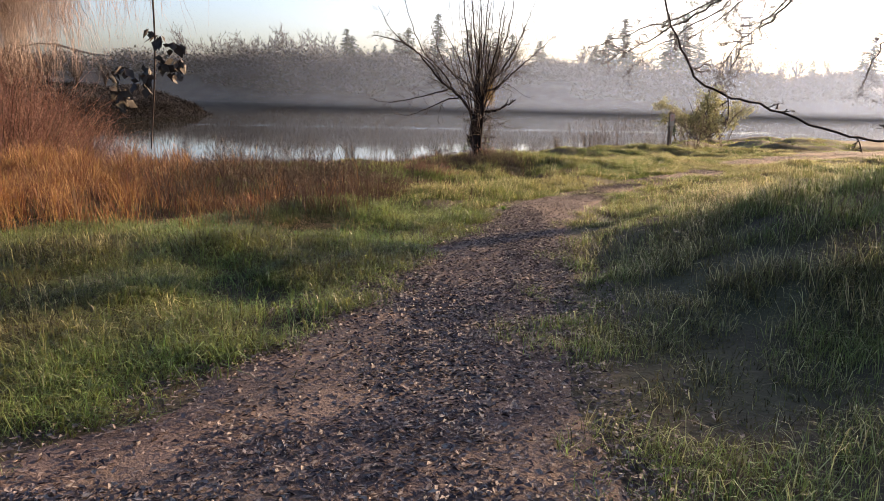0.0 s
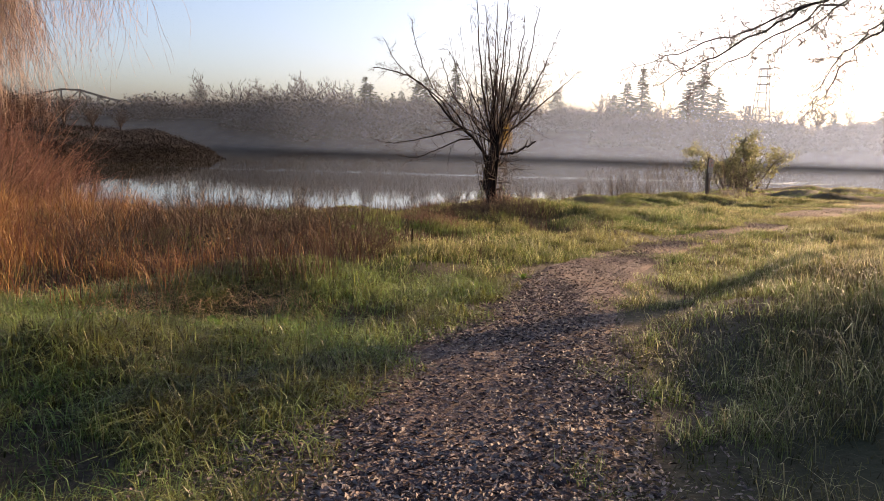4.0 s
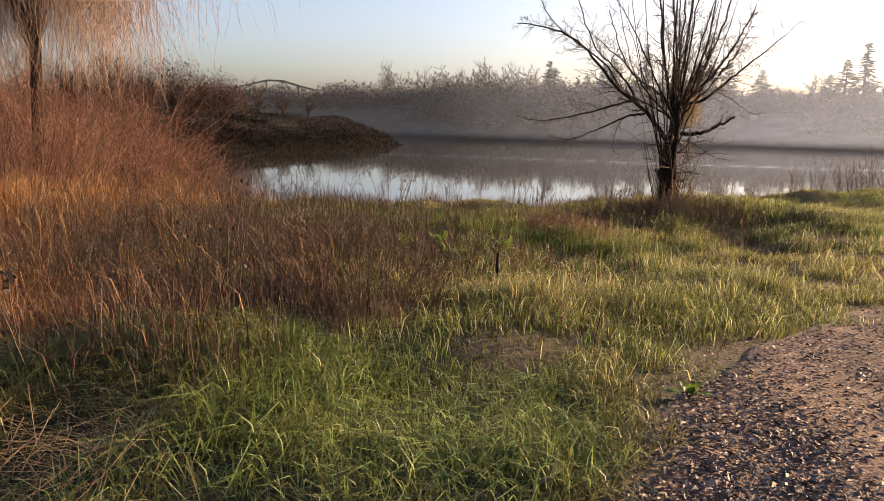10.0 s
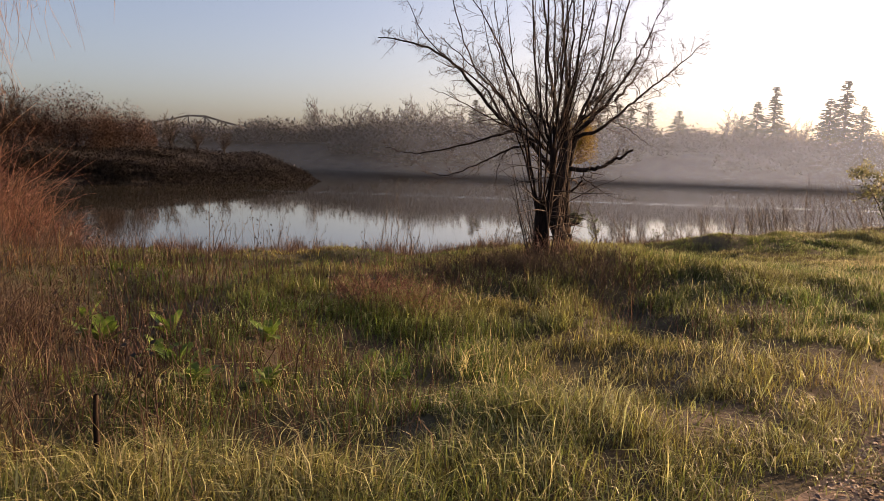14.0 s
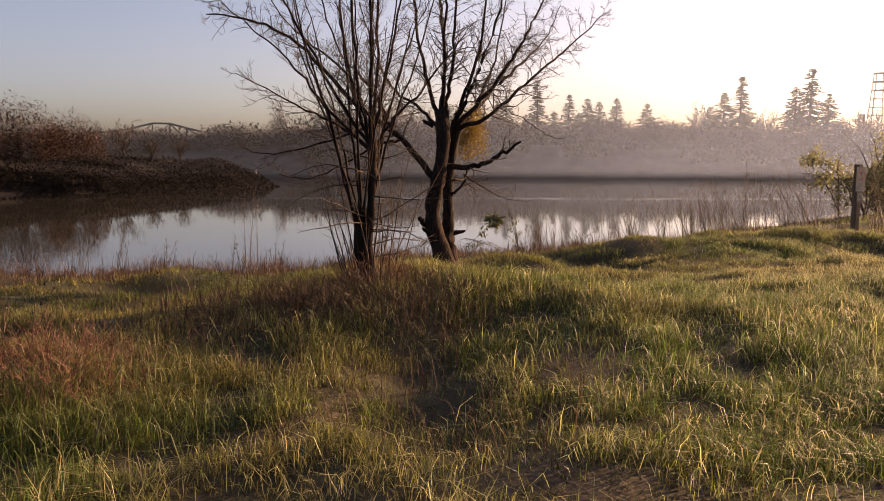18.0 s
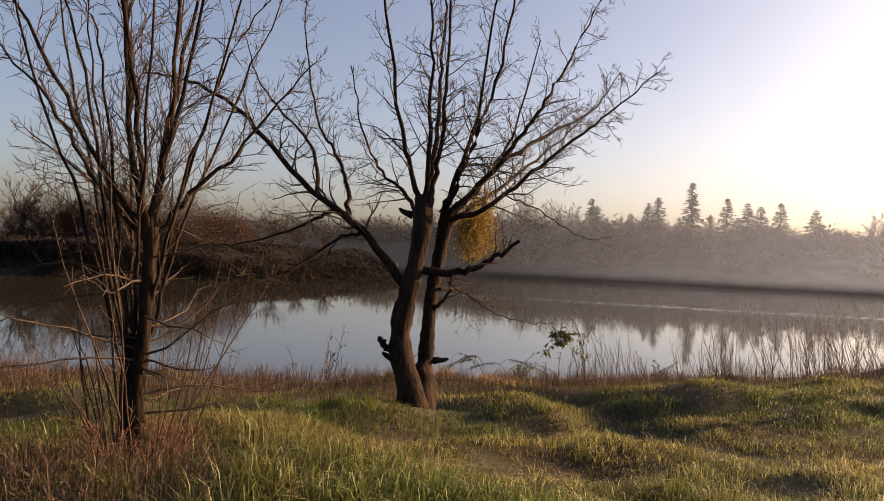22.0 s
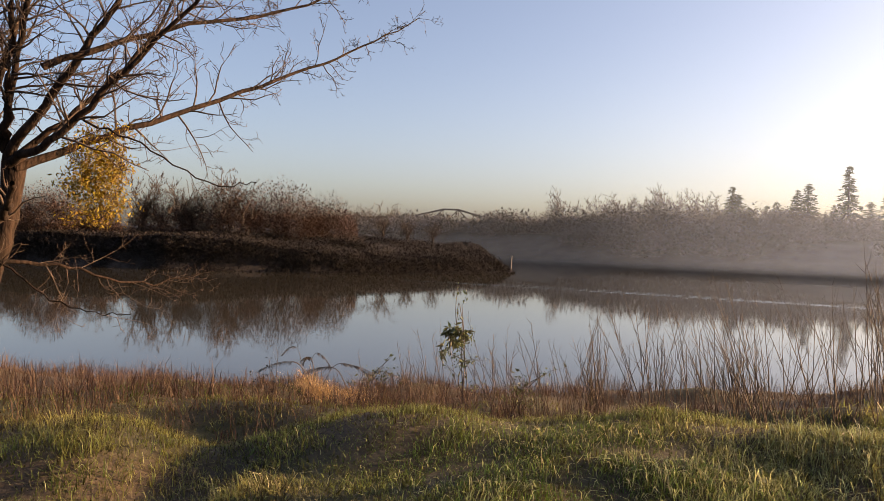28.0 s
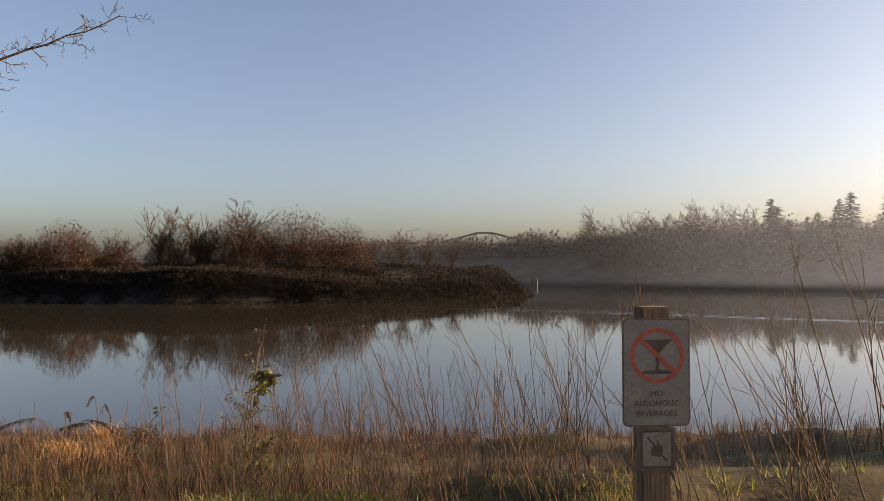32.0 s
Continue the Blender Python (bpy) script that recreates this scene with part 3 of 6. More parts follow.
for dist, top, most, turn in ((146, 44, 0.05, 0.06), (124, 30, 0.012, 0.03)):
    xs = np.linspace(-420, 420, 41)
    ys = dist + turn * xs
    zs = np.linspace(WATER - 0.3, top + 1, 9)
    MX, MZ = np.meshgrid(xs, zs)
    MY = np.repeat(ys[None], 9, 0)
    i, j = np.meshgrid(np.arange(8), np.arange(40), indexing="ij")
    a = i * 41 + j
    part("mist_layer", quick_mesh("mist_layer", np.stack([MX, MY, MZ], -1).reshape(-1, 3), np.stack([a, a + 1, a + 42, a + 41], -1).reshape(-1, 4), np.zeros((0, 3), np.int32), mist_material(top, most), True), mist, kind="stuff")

# ---- the old bare tree at the water: two stems from one foot ----
def lower(pts, x, y, z):
    return np.asarray(pts, float) - (x, y, z)


rng = np.random.default_rng(21)
TX, TY = 0.25, 25.6
TZ = float(ground_z(TX, TY))
old_tree = thing("bare_tree", TX, TY, TZ, "old leafless tree with twin trunks on the riverbank", "tree")
tb = Tubes()
L1 = spline(lower([(0.4, 25.36, TZ - 0.2), (0.36, 25.27, -0.42), (0.22, 25.27, 0.0), (0.2, 25.3, 0.38), (0.28, 25.31, 0.75), (0.34, 25.42, 1.3), (0.27, 25.64, 1.85)], TX, TY, TZ), 30)
tb.add(L1, np.interp(np.linspace(0, 1, 30), [0, 0.12, 0.3, 0.5, 0.8, 1], [0.27, 0.18, 0.135, 0.12, 0.105, 0.12]) * (1 + 0.1 * rng.normal(0, 1, 30).clip(-1, 1)), 16)
part("trunk", tb.mesh("trunk", BARK), old_tree, "dark rough bark")
tb = Tubes()
L2 = spline(lower([(0.43, 25.45, TZ - 0.2), (0.42, 25.45, -0.42), (0.38, 25.62, -0.06), (0.36, 25.7, 0.3), (0.34, 25.81, 0.7), (0.37, 25.91, 1.15), (0.46, 25.92, 1.7)], TX, TY, TZ), 30)
tb.add(L2, np.interp(np.linspace(0, 1, 30), [0, 0.12, 0.3, 0.5, 0.8, 1], [0.25, 0.16, 0.1, 0.088, 0.082, 0.1]) * (1 + 0.09 * rng.normal(0, 1, 30).clip(-1, 1)), 14)
part("trunk", tb.mesh("trunk", BARK), old_tree, "dark rough bark")

# main limbs: corner points from the fork outwards, thickness at the foot and tip, and how many side shoots
BOUGHS = [
    ([(0.22, 25.3, 0.8), (-0.25, 25.1, 1.4), (-0.9, 24.8, 1.95), (-1.58, 24.45, 2.75), (-2.25, 24.2, 3.15), (-3.1, 24.3, 3.3)], 0.07, 0.011, 30),
    ([(0.2, 25.7, 1.75), (0.08, 25.6, 2.2), (-0.06, 25.46, 3.0), (-0.2, 25.3, 4.3), (-0.3, 25.2, 5.4)], 0.052, 0.01, 20),
    ([(0.22, 25.75, 1.8), (0.26, 25.95, 2.6), (0.1, 26.3, 3.6), (0.0, 26.6, 4.4), (-0.1, 26.8, 5.4)], 0.052, 0.01, 20),
    ([(0.28, 25.76, 1.8), (0.42, 25.75, 2.6), (0.5, 25.65, 3.7), (0.62, 25.5, 5.5)], 0.05, 0.01, 20),
    ([(0.46, 25.85, 1.68), (0.66, 25.75, 2.1), (0.93, 25.67, 2.65), (1.25, 25.6, 3.6), (1.5, 25.5, 5.2)], 0.052, 0.01, 22),
    ([(0.48, 25.85, 1.65), (1.0, 26.0, 2.22), (1.34, 26.2, 2.77), (1.6, 26.38, 3.25), (1.85, 26.58, 3.85), (2.2, 26.9, 4.8)], 0.05, 0.009, 26),
    ([(0.48, 25.85, 1.58), (0.92, 25.97, 1.76), (1.41, 26.2, 2.2), (1.95, 26.4, 2.68), (2.35, 26.6, 3.05), (2.8, 26.8, 3.5)], 0.05, 0.007, 34),
    ([(0.5, 25.9, 1.55), (0.66, 26.8, 2.0), (0.85, 28.2, 2.65), (1.0, 29.4, 3.25), (1.17, 30.5, 3.92)], 0.048, 0.006, 34),
    ([(0.3, 25.4, 1.0), (0.7, 25.45, 0.97), (1.05, 25.5, 1.04), (1.3, 25.5, 1.2), (1.57, 25.4, 1.36)], 0.065, 0.024, 5),
    ([(-0.42, 25.03, 1.55), (-0.8, 25.5, 2.1), (-1.25, 25.85, 2.55), (-1.67, 26.1, 3.0), (-2.2, 26.5, 4.2), (-2.4, 26.7, 5.0)], 0.04, 0.008, 22),
    ([(-0.75, 24.9, 1.8), (-1.3, 25.45, 2.5), (-2.0, 25.8, 3.0), (-2.73, 26.1, 3.6), (-3.2, 26.3, 4.4)], 0.034, 0.007, 20),
    ([(-0.3, 25.1, 1.4), (-0.8, 25.3, 1.3), (-1.4, 25.5, 1.0), (-2.0, 25.6, 0.78), (-2.6, 25.6, 0.82)], 0.032, 0.006, 16),
    ([(-0.6, 25.0, 1.66), (-1.2, 25.3, 1.5), (-2.0, 25.5, 1.3), (-2.8, 25.6, 1.18), (-3.4, 25.7, 1.3)], 0.034, 0.006, 20),
    ([(0.42, 25.74, 0.5), (0.62, 25.65, 0.72), (0.74, 25.55, 1.0)], 0.035, 0.01, 4),
    ([(0.2, 25.7, 1.6), (-0.2, 26.0, 1.95), (-0.67, 26.24, 2.25), (-1.07, 26.3, 2.86), (-1.4, 26.5, 3.8)], 0.042, 0.009, 20),
    ([(0.25, 25.72, 1.8), (0.32, 25.6, 2.6), (0.36, 25.5, 3.6), (0.3, 25.4, 5.1)], 0.05, 0.01, 22),
    ([(0.42, 25.82, 1.7), (0.75, 25.8, 2.5), (0.95, 25.8, 3.4), (1.1, 25.85, 5.0)], 0.046, 0.01, 22),
    ([(1.1, 26.1, 1.98), (1.5, 26.45, 1.75), (2.0, 26.8, 1.45), (2.3, 27.0, 1.5)], 0.012, 0.004, 5),
    ([(0.62, 25.65, 0.85), (0.95, 25.8, 0.62), (1.35, 26.0, 0.42), (1.8, 26.2, 0.4)], 0.012, 0.004, 3),
    ([(-0.8, 25.3, 1.3), (-0.95, 25.35, 0.95), (-1.0, 25.4, 0.6), (-0.85, 25.45, 0.45)], 0.011, 0.004, 3),
    ([(1.2, 25.78, 2.3), (1.5, 26.7, 2.8), (1.7, 28.0, 3.3), (1.9, 29.0, 4.1)], 0.034, 0.007, 22),
    ([(0.5, 25.85, 1.6), (0.75, 26.3, 2.1), (0.95, 26.9, 2.9), (1.1, 27.4, 4.2)], 0.042, 0.009, 20),
    ([(0.45, 25.8, 0.75), (0.5, 26.3, 0.72), (0.62, 27.0, 0.55), (0.7, 27.6, 0.62)], 0.026, 0.005, 14),
    ([(0.18, 25.22, 0.02), (0.08, 25.14, 0.08), (0.04, 25.1, 0.18)], 0.06, 0.035, 0),
]
tw = Tubes()
for ctrl, r0, r1, count in BOUGHS:
    pts = spline(lower(ctrl, TX, TY, TZ), 5 * len(ctrl))
    pts[1:] += rng.normal(0, 0.012, (len(pts) - 1, 3))
    tb = Tubes()
    tb.add(pts, 0.88 * (r0 + (r1 - r0) * np.linspace(0, 1, len(pts)) ** 0.7), 8)
    part("limb", tb.mesh("limb", BARK), old_tree)
    if count:
        twigs_on(tw, rng, pts, r0 * 0.6, r1 * 0.8, int(count * 1.2), 0.7, 3, 55, 0.2, 0.05, 0.18, 3, 0.0032)
part("twigs", tw.mesh("twigs", TWIG), old_tree, "fine bare twigs", "stuff")
# broken knots on the trunk
for kx, ky, kz, s in ((0.52, 25.68, -0.1, 0.045), (0.16, 25.18, -0.06, 0.05), (0.08, 25.6, 1.66, 0.05)):
    tb = Tubes()
    tb.add(wander(rng, np.array((kx, ky, kz)) - (TX, TY, TZ) - (0.06 * np.sign(kx - 0.2), 0, 0.02), (np.sign(kx - 0.2), -0.3, 0.35), 0.2, 4, 0.15), [s, s * 0.9, s * 0.7, s * 0.6, s * 0.3], 8)
    part("knot", tb.mesh("knot", BARK), old_tree)
# gold-green clump hanging in the crown
n = 5600
c = np.array((0.55, 26.6, 1.57)) - (TX, TY, TZ)
P = c + np.clip(rng.normal(0, 1, (n, 3)), -1.9, 1.9) * (0.14, 0.14, 0.22)
P += 0.06 * np.sin(P[:, [1, 2, 0]] * 19)
part("mistletoe", leaf_mesh("mistletoe", P, 0.04, LEAF_GOLD, rng, 2.8, 0.7), old_tree, "yellow-green mistletoe clump")

# ---- the slighter many-stemmed tree before it ----
FX, FY = 0.57, 21.07
FZ = float(ground_z(FX, FY))
front = thing("bare_tree", FX, FY, FZ, "slender leafless tree with many upright shoots", "tree")
tb = Tubes()
pts = spline([(0.0, 0, -0.12), (-0.03, 0, 0.45), (0.02, 0, 1.0), (0.03, 0.01, 1.55)], 18)
tb.add(pts, np.interp(np.linspace(0, 1, 18), [0, 0.2, 0.8, 1], [0.085, 0.052, 0.042, 0.055]) * (1 + 0.1 * rng.normal(0, 1, 18).clip(-1, 1)), 12)
part("trunk", tb.mesh("trunk", BARK), front, "dark rough bark")
tb = Tubes()
tb.add(spline([(-0.1, 0.03, -0.1), (-0.12, 0.04, 0.4), (-0.11, 0.03, 0.86)], 9), np.linspace(0.085, 0.062, 9) * (1 + 0.1 * rng.normal(0, 1, 9).clip(-1, 1)), 10)
part("trunk", tb.mesh("trunk", BARK), front, "broken dead stem")
tw = Tubes()
SHOOTS = [((-0.4, -0.08, 0.4), (-0.85, -0.1, 0.95), (-1.5, -0.2, 1.5)), ((-0.2, 0.0, 0.8), (-0.35, 0.1, 1.9), (-0.35, 0.2, 3.0)), ((-0.1, -0.1, 0.9), (-0.12, -0.15, 2.2), (-0.1, -0.2, 3.3)),
          ((0.06, 0.1, 0.9), (0.1, 0.15, 2.1), (0.2, 0.3, 3.2)), ((0.15, 0.0, 0.6), (0.32, 0.05, 1.4), (0.6, 0.1, 2.5)), ((-0.35, 0.1, 0.25), (-0.9, 0.2, 0.5), (-1.6, 0.25, 0.85)),
          ((-0.3, -0.2, 0.6), (-0.7, -0.4, 1.4), (-1.2, -0.6, 2.2)), ((0.1, -0.2, 0.8), (0.2, -0.5, 1.8), (0.25, -0.6, 2.8)), ((0.25, 0.15, 0.35), (0.55, 0.3, 0.7), (0.9, 0.45, 1.2)), ((-0.02, 0.2, 0.9), (-0.1, 0.5, 1.9), (-0.2, 0.7, 2.9))]
for a, b, c in SHOOTS:
    pts = spline([(0.02, 0, 1.45), *[(p[0], p[1], 1.45 + p[2]) for p in (a, b, c)]], 18)
    pts[1:] += rng.normal(0, 0.01, (17, 3))
    tb = Tubes()
    tb.add(pts, np.linspace(0.021, 0.004, 18), 7)
    part("limb", tb.mesh("limb", BARK), front)
    twigs_on(tw, rng, pts, 0.012, 0.004, 26, 0.5, 2, 42, 0.14, 0.06, 0.1, 3, 0.003)
# thin upright shoots from the broken stem
for k in range(11):
    ang = k * 2.4
    out = rng.uniform(0.25, 1.3)
    pts = spline([(-0.11 + 0.04 * math.cos(ang), 0.03 + 0.04 * math.sin(ang), rng.uniform(0.55, 0.85)), (-0.15 + 0.3 * out * math.cos(ang), 0.3 * out * math.sin(ang), 1.6), (-0.2 + 0.65 * out * math.cos(ang), 0.65 * out * math.sin(ang), 2.6), (-0.25 + out * math.cos(ang), out * math.sin(ang), rng.uniform(2.9, 4.4))], 18)
    pts[1:] += rng.normal(0, 0.009, (17, 3))
    tb = Tubes()
    tb.add(pts, np.linspace(0.015, 0.003, 18), 6)
    part("limb", tb.mesh("limb", BARK), front)
    twigs_on(tw, rng, pts, 0.009, 0.003, 14, 0.42, 2, 42, 0.14, 0.04, 0.25, 3, 0.0026)
# suckers from the foot and low side twigs
for k in range(24):
    ang, foot = rng.uniform(0, 6.28), rng.uniform(0.05, 0.28)
    line = wander(rng, (foot * math.cos(ang), foot * math.sin(ang), -0.05), (0.25 * math.cos(ang), 0.25 * math.sin(ang), 1), rng.uniform(0.6, 2.2), 8, 0.06, 0.02)
    tw.add(line, np.linspace(rng.uniform(0.006, 0.012), 0.002, 9), 4)
    if k % 2:
        twigs_on(tw, rng, line, 0.007, 0.002, 6, 0.3, 1, 45, 0.1, 0.06, 0.3, 3)
for k in range(24):
    ang = rng.uniform(0, 6.28)
    line = wander(rng, (0, 0, rng.uniform(0.3, 1.4)), (math.cos(ang), math.sin(ang), rng.uniform(-0.05, 0.5)), rng.uniform(0.5, 1.1), 6, 0.14, 0.0)
    tw.add(line, np.linspace(0.009, 0.002, 7), 4)
    twigs_on(tw, rng, line, 0.008, 0.002, 5, 0.3, 1, 45, 0.15, 0.0, 0.2, 3)
part("twigs", tw.mesh("twigs", TWIG), front, "fine bare shoots and suckers", "stuff")


# ---- bare trees that overhang the path from outside ----
def overhang(x, y, height, label, limbs, seed):
    rg = np.random.default_rng(seed)
    z = float(ground_z(x, y))
    t = thing("bare_tree", x, y, z, label, "tree")
    tb = Tubes()
    pts = spline([(0, 0, -0.2), (0.05, 0.05, height * 0.35), (-0.1, -0.1, height * 0.7), (-0.15, -0.1, height)], 16)
    tb.add(pts, np.linspace(0.27, 0.12, 16) * (1 + 0.06 * rg.normal(0, 1, 16).clip(-1, 1)), 12)
    part("trunk", tb.mesh("trunk", BARK), t)
    tw = Tubes()
    for ctrl, r0, count, ln in limbs:
        p = spline(np.asarray(ctrl, float) - (x, y, z), 6 * len(ctrl))
        p[1:] += rg.normal(0, min(0.035, r0 * 0.6), (len(p) - 1, 3))
        tb = Tubes()
        tb.add(p, np.linspace(r0 * 0.6, 0.004, len(p)), 7)
        part("limb", tb.mesh("limb", BARK), t)
        twigs_on(tw, rg, p, r0 * 0.35, 0.005, int(count * 1.7), ln, 3, 55, 0.27, -0.05, 0.25, 3, 0.005 if r0 > 0.04 else 0.003)
    part("twigs", tw.mesh("twigs", TWIG), t, "drooping bare twigs", "stuff")
    return t


overhang(10.6, 18.2, 6.0, "leafless tree reaching over the path", [
    ([(10.5, 18.1, 4.2), (8.6, 16.8, 4.5), (6.6, 15.2, 4.0), (4.7, 14.1, 3.1), (3.2, 13.5, 2.15)], 0.06, 24, 0.9),
    ([(10.5, 18.1, 4.8), (8.4, 16.0, 4.8), (6.8, 14.4, 4.0), (5.4, 13.4, 3.0), (4.5, 12.8, 2.1)], 0.06, 26, 0.9),
    ([(10.5, 18.1, 4.4), (8.0, 16.6, 4.6), (6.0, 14.8, 3.9), (5.0, 13.6, 3.2), (3.9, 12.6, 2.5)], 0.05, 24, 0.9),
    ([(10.5, 18.1, 3.4), (9.3, 16.6, 3.3), (8.2, 15.4, 2.6), (7.6, 14.6, 1.7)], 0.05, 14, 0.8),
    ([(6.6, 15.2, 4.0), (5.2, 14.4, 3.5), (3.8, 14.0, 2.9), (2.5, 13.8, 2.45)], 0.041, 16, 0.7),
    ([(6.2, 14.6, 4.0), (4.8, 13.7, 3.3), (3.7, 13.3, 2.7), (2.8, 13.2, 2.2)], 0.041, 16, 0.7),
    ([(6.8, 14.4, 4.0), (5.8, 13.7, 3.2), (5.1, 13.4, 2.5), (4.7, 13.2, 1.9)], 0.041, 14, 0.7),
    ([(10.5, 18.1, 5.2), (10.0, 20.0, 6.4), (9.0, 22.0, 7.4)], 0.09, 12, 1.0),
    ([(10.5, 18.1, 5.4), (12.0, 17.5, 6.8), (13.0, 16.0, 8.0)], 0.09, 12, 1.0)], 31)
near_oak = overhang(5.2, -1.6, 4.6, "leafless tree with low twigs hanging over the path", [
    ([(5.15, -1.6, 3.4), (4.0, 0.2, 3.9), (2.6, 2.2, 3.7), (1.85, 2.75, 2.9)], 0.035, 8, 0.5),
    ([(5.15, -1.6, 3.0), (3.2, 0.6, 3.8), (1.4, 2.0, 3.6), (0.1, 2.62, 2.8)], 0.03, 4, 0.2),
    ([(1.8, 2.75, 2.95), (1.6, 2.95, 2.3), (1.64, 3.0, 2.07), (1.7, 3.0, 1.93), (1.79, 3.0, 1.8), (2.0, 3.0, 1.735), (2.28, 3.0, 1.645), (2.5, 3.0, 1.63)], 0.005, 5, 0.16)], 32)
# a withered sprig on a thread of twig
rg = np.random.default_rng(5)
o = np.array((5.2, -1.6, float(ground_z(5.2, -1.6))))
tb = Tubes()
hang = spline(np.array([(0.1, 2.62, 2.8), (0.085, 2.63, 2.1), (0.08, 2.63, 1.85), (0.05, 2.63, 1.57)]) - o, 16)
tb.add(hang, np.linspace(0.0035, 0.0022, 16), 5)
part("hanging_twig", tb.mesh("hanging_twig", TWIG), near_oak)
clusters = [(0.075, 2.63, 1.92), (0.11, 2.62, 1.9), (0.145, 2.63, 1.88), (0.16, 2.62, 1.84), (0.13, 2.64, 1.8), (0.1, 2.63, 1.83), (0.05, 2.63, 1.8), (0.03, 2.63, 1.77), (-0.02, 2.63, 1.81), (-0.05, 2.63, 1.79), (-0.035, 2.62, 1.75), (-0.03, 2.63, 1.71)]
P = np.concatenate([np.array(c) + rg.normal(0, 0.009, (9, 3)) for c in clusters]) - o
part("withered_leaves", leaf_mesh("withered_leaves", P, 0.036, LEAF_DARK, rg, 1.5, 1.5), near_oak, "dark shrivelled leaves")

# ---- weeping red-twigged tree and brush on the west bank ----
rng = np.random.default_rng(44)
WX, WY = -14.5, 21.6
WZ = float(ground_z(WX, WY))
willow = thing("weeping_tree", WX, WY, WZ, "weeping tree with curtains of fine grey-brown twigs", "tree")
tb = Tubes()
tb.add(spline([(0, 0, -0.3), (0.1, 0.05, 1.5), (0.0, 0.2, 3.4), (0.3, 0.1, 5.2)], 16), np.linspace(0.2, 0.1, 16), 12)
part("trunk", tb.mesh("trunk", BARK), willow)
tw = Tubes()
for k in range(30):
    ang = k * 2.4 + rng.uniform(-0.3, 0.3)
    reach = rng.uniform(2.4, 5.4)
    top = rng.uniform(5.6, 8.0)
    arch = spline([(0.1, 0.1, rng.uniform(3.2, 5)), (0.45 * reach * math.cos(ang), 0.45 * reach * math.sin(ang), top), (reach * math.cos(ang), reach * math.sin(ang), top - 0.7)], 14)
    tb = Tubes()
    tb.add(arch, np.linspace(0.045, 0.012, 14), 6)
    part("limb", tb.mesh("limb", TWIG), willow)
    for q in range(125):
        p = arch[rng.integers(4, 14)] + rng.normal(0, 0.25, 3)
        line = wander(rng, p, (rng.normal(0, 0.3), rng.normal(0, 0.3), -0.6), rng.uniform(1.2, 3.7), 8, 0.2, -0.3)
        tw.add(line, np.linspace(0.007, 0.003, 9), 3)
        twigs_on(tw, rng, line, 0.005, 0.0025, 5, 0.45, 1, 45, 0.24, -0.12, 0.15, 3)
part("hanging_twigs", tw.mesh("hanging_twigs", TWIG_GREY), willow, "drooping grey-brown twigs", "stuff")


def brush(name, x, y, radius, height, count, material, label, seed, stem=0.008):
    """A thicket: many fine stems fanning from the ground."""
    rg = np.random.default_rng(seed)
    z = float(ground_z(x, y))
    t = thing(name, x, y, z, label, "shrub")
    fall_x, fall_y = (float(ground_z(x + 0.6, y)) - z) / 0.6, (float(ground_z(x, y + 0.6)) - z) / 0.6
    tb, tw = Tubes(), Tubes()
    for k in range(count):
        a, r = rg.uniform(0, 6.28), radius * math.sqrt(rg.random())
        px, py = r * math.cos(a), r * math.sin(a)
        pz = fall_x * px + fall_y * py - 0.04
        ln = height * (1 - 0.55 * (r / radius) ** 2) * rg.uniform(0.6, 1.15)
        line = wander(rg, (px, py, pz - 0.03), (0.35 * math.cos(a) + rg.normal(0, 0.2), 0.35 * math.sin(a) + rg.normal(0, 0.2), 1), ln, 7, 0.13, -0.02)
        (tb if k % 3 == 0 else tw).add(line, np.linspace(stem, stem * 0.3, 8), 3)
        twigs_on(tw, rg, line, stem * 0.8, stem * 0.3, 7, ln * 0.35, 1, 45, 0.16, 0.0, 0.25, 3)
    part("stems", tb.mesh("stems", STEM), t, kind="stuff")
    part("twigs", tw.mesh("twigs", material), t, kind="stuff")
    return t


for k, (x, y, r, h, n) in enumerate([(-13.9, 26.4, 1.4, 2.3, 240), (-16.2, 26.2, 2.3, 4.3, 380), (-19.6, 25.4, 2.6, 4.9, 380), (-23.0, 24.4, 2.6, 4.6, 260), (-12.9, 27.0, 0.8, 1.3, 110), (-12.7, 19.8, 1.4, 3.1, 260), (-13.9, 23.6, 1.5, 3.0, 240), (-16.4, 22.4, 2.0, 3.6, 260)]):
    brush("thicket", x, y, r, h, n, STEM_RED, "dense thicket of rust-red twigs in low sun", 51 + k, 0.011)
# three thickets out of view, added only to shade the start of the path
brush("thicket", 10.9, 11.6, 1.5, 5.4, 320, STEM, "dense bare thicket beside the path", 60, 0.016)
brush("thicket", 12.7, 14.0, 2.3, 6.4, 420, STEM, "dense bare thicket beside the path", 58, 0.016)
brush("thicket", 15.0, 16.4, 2.3, 6.0, 260, STEM, "dense bare thicket beside the path", 59, 0.016)
brush("bramble", -2.6, 14.6, 0.9, 0.95, 120, STEM, "tangle of dark brown dead weeds", 55, 0.004)
brush("bramble", -1.2, 13.6, 0.7, 0.8, 110, STEM, "tangle of dark brown dead weeds", 56, 0.004)
brush("bramble", -0.2, 20.1, 1.0, 0.4, 380, STEM, "dark dead weeds round the foot of a tree", 65, 0.004)
brush("bramble", 1.3, 20.2, 0.9, 0.34, 320, STEM, "dark dead weeds round the foot of a tree", 66, 0.004)
brush("bramble", 0.62, 20.98, 0.3, 0.62, 130, STEM_RED, "red-brown dead twigs round the foot of a tree", 67, 0.004)
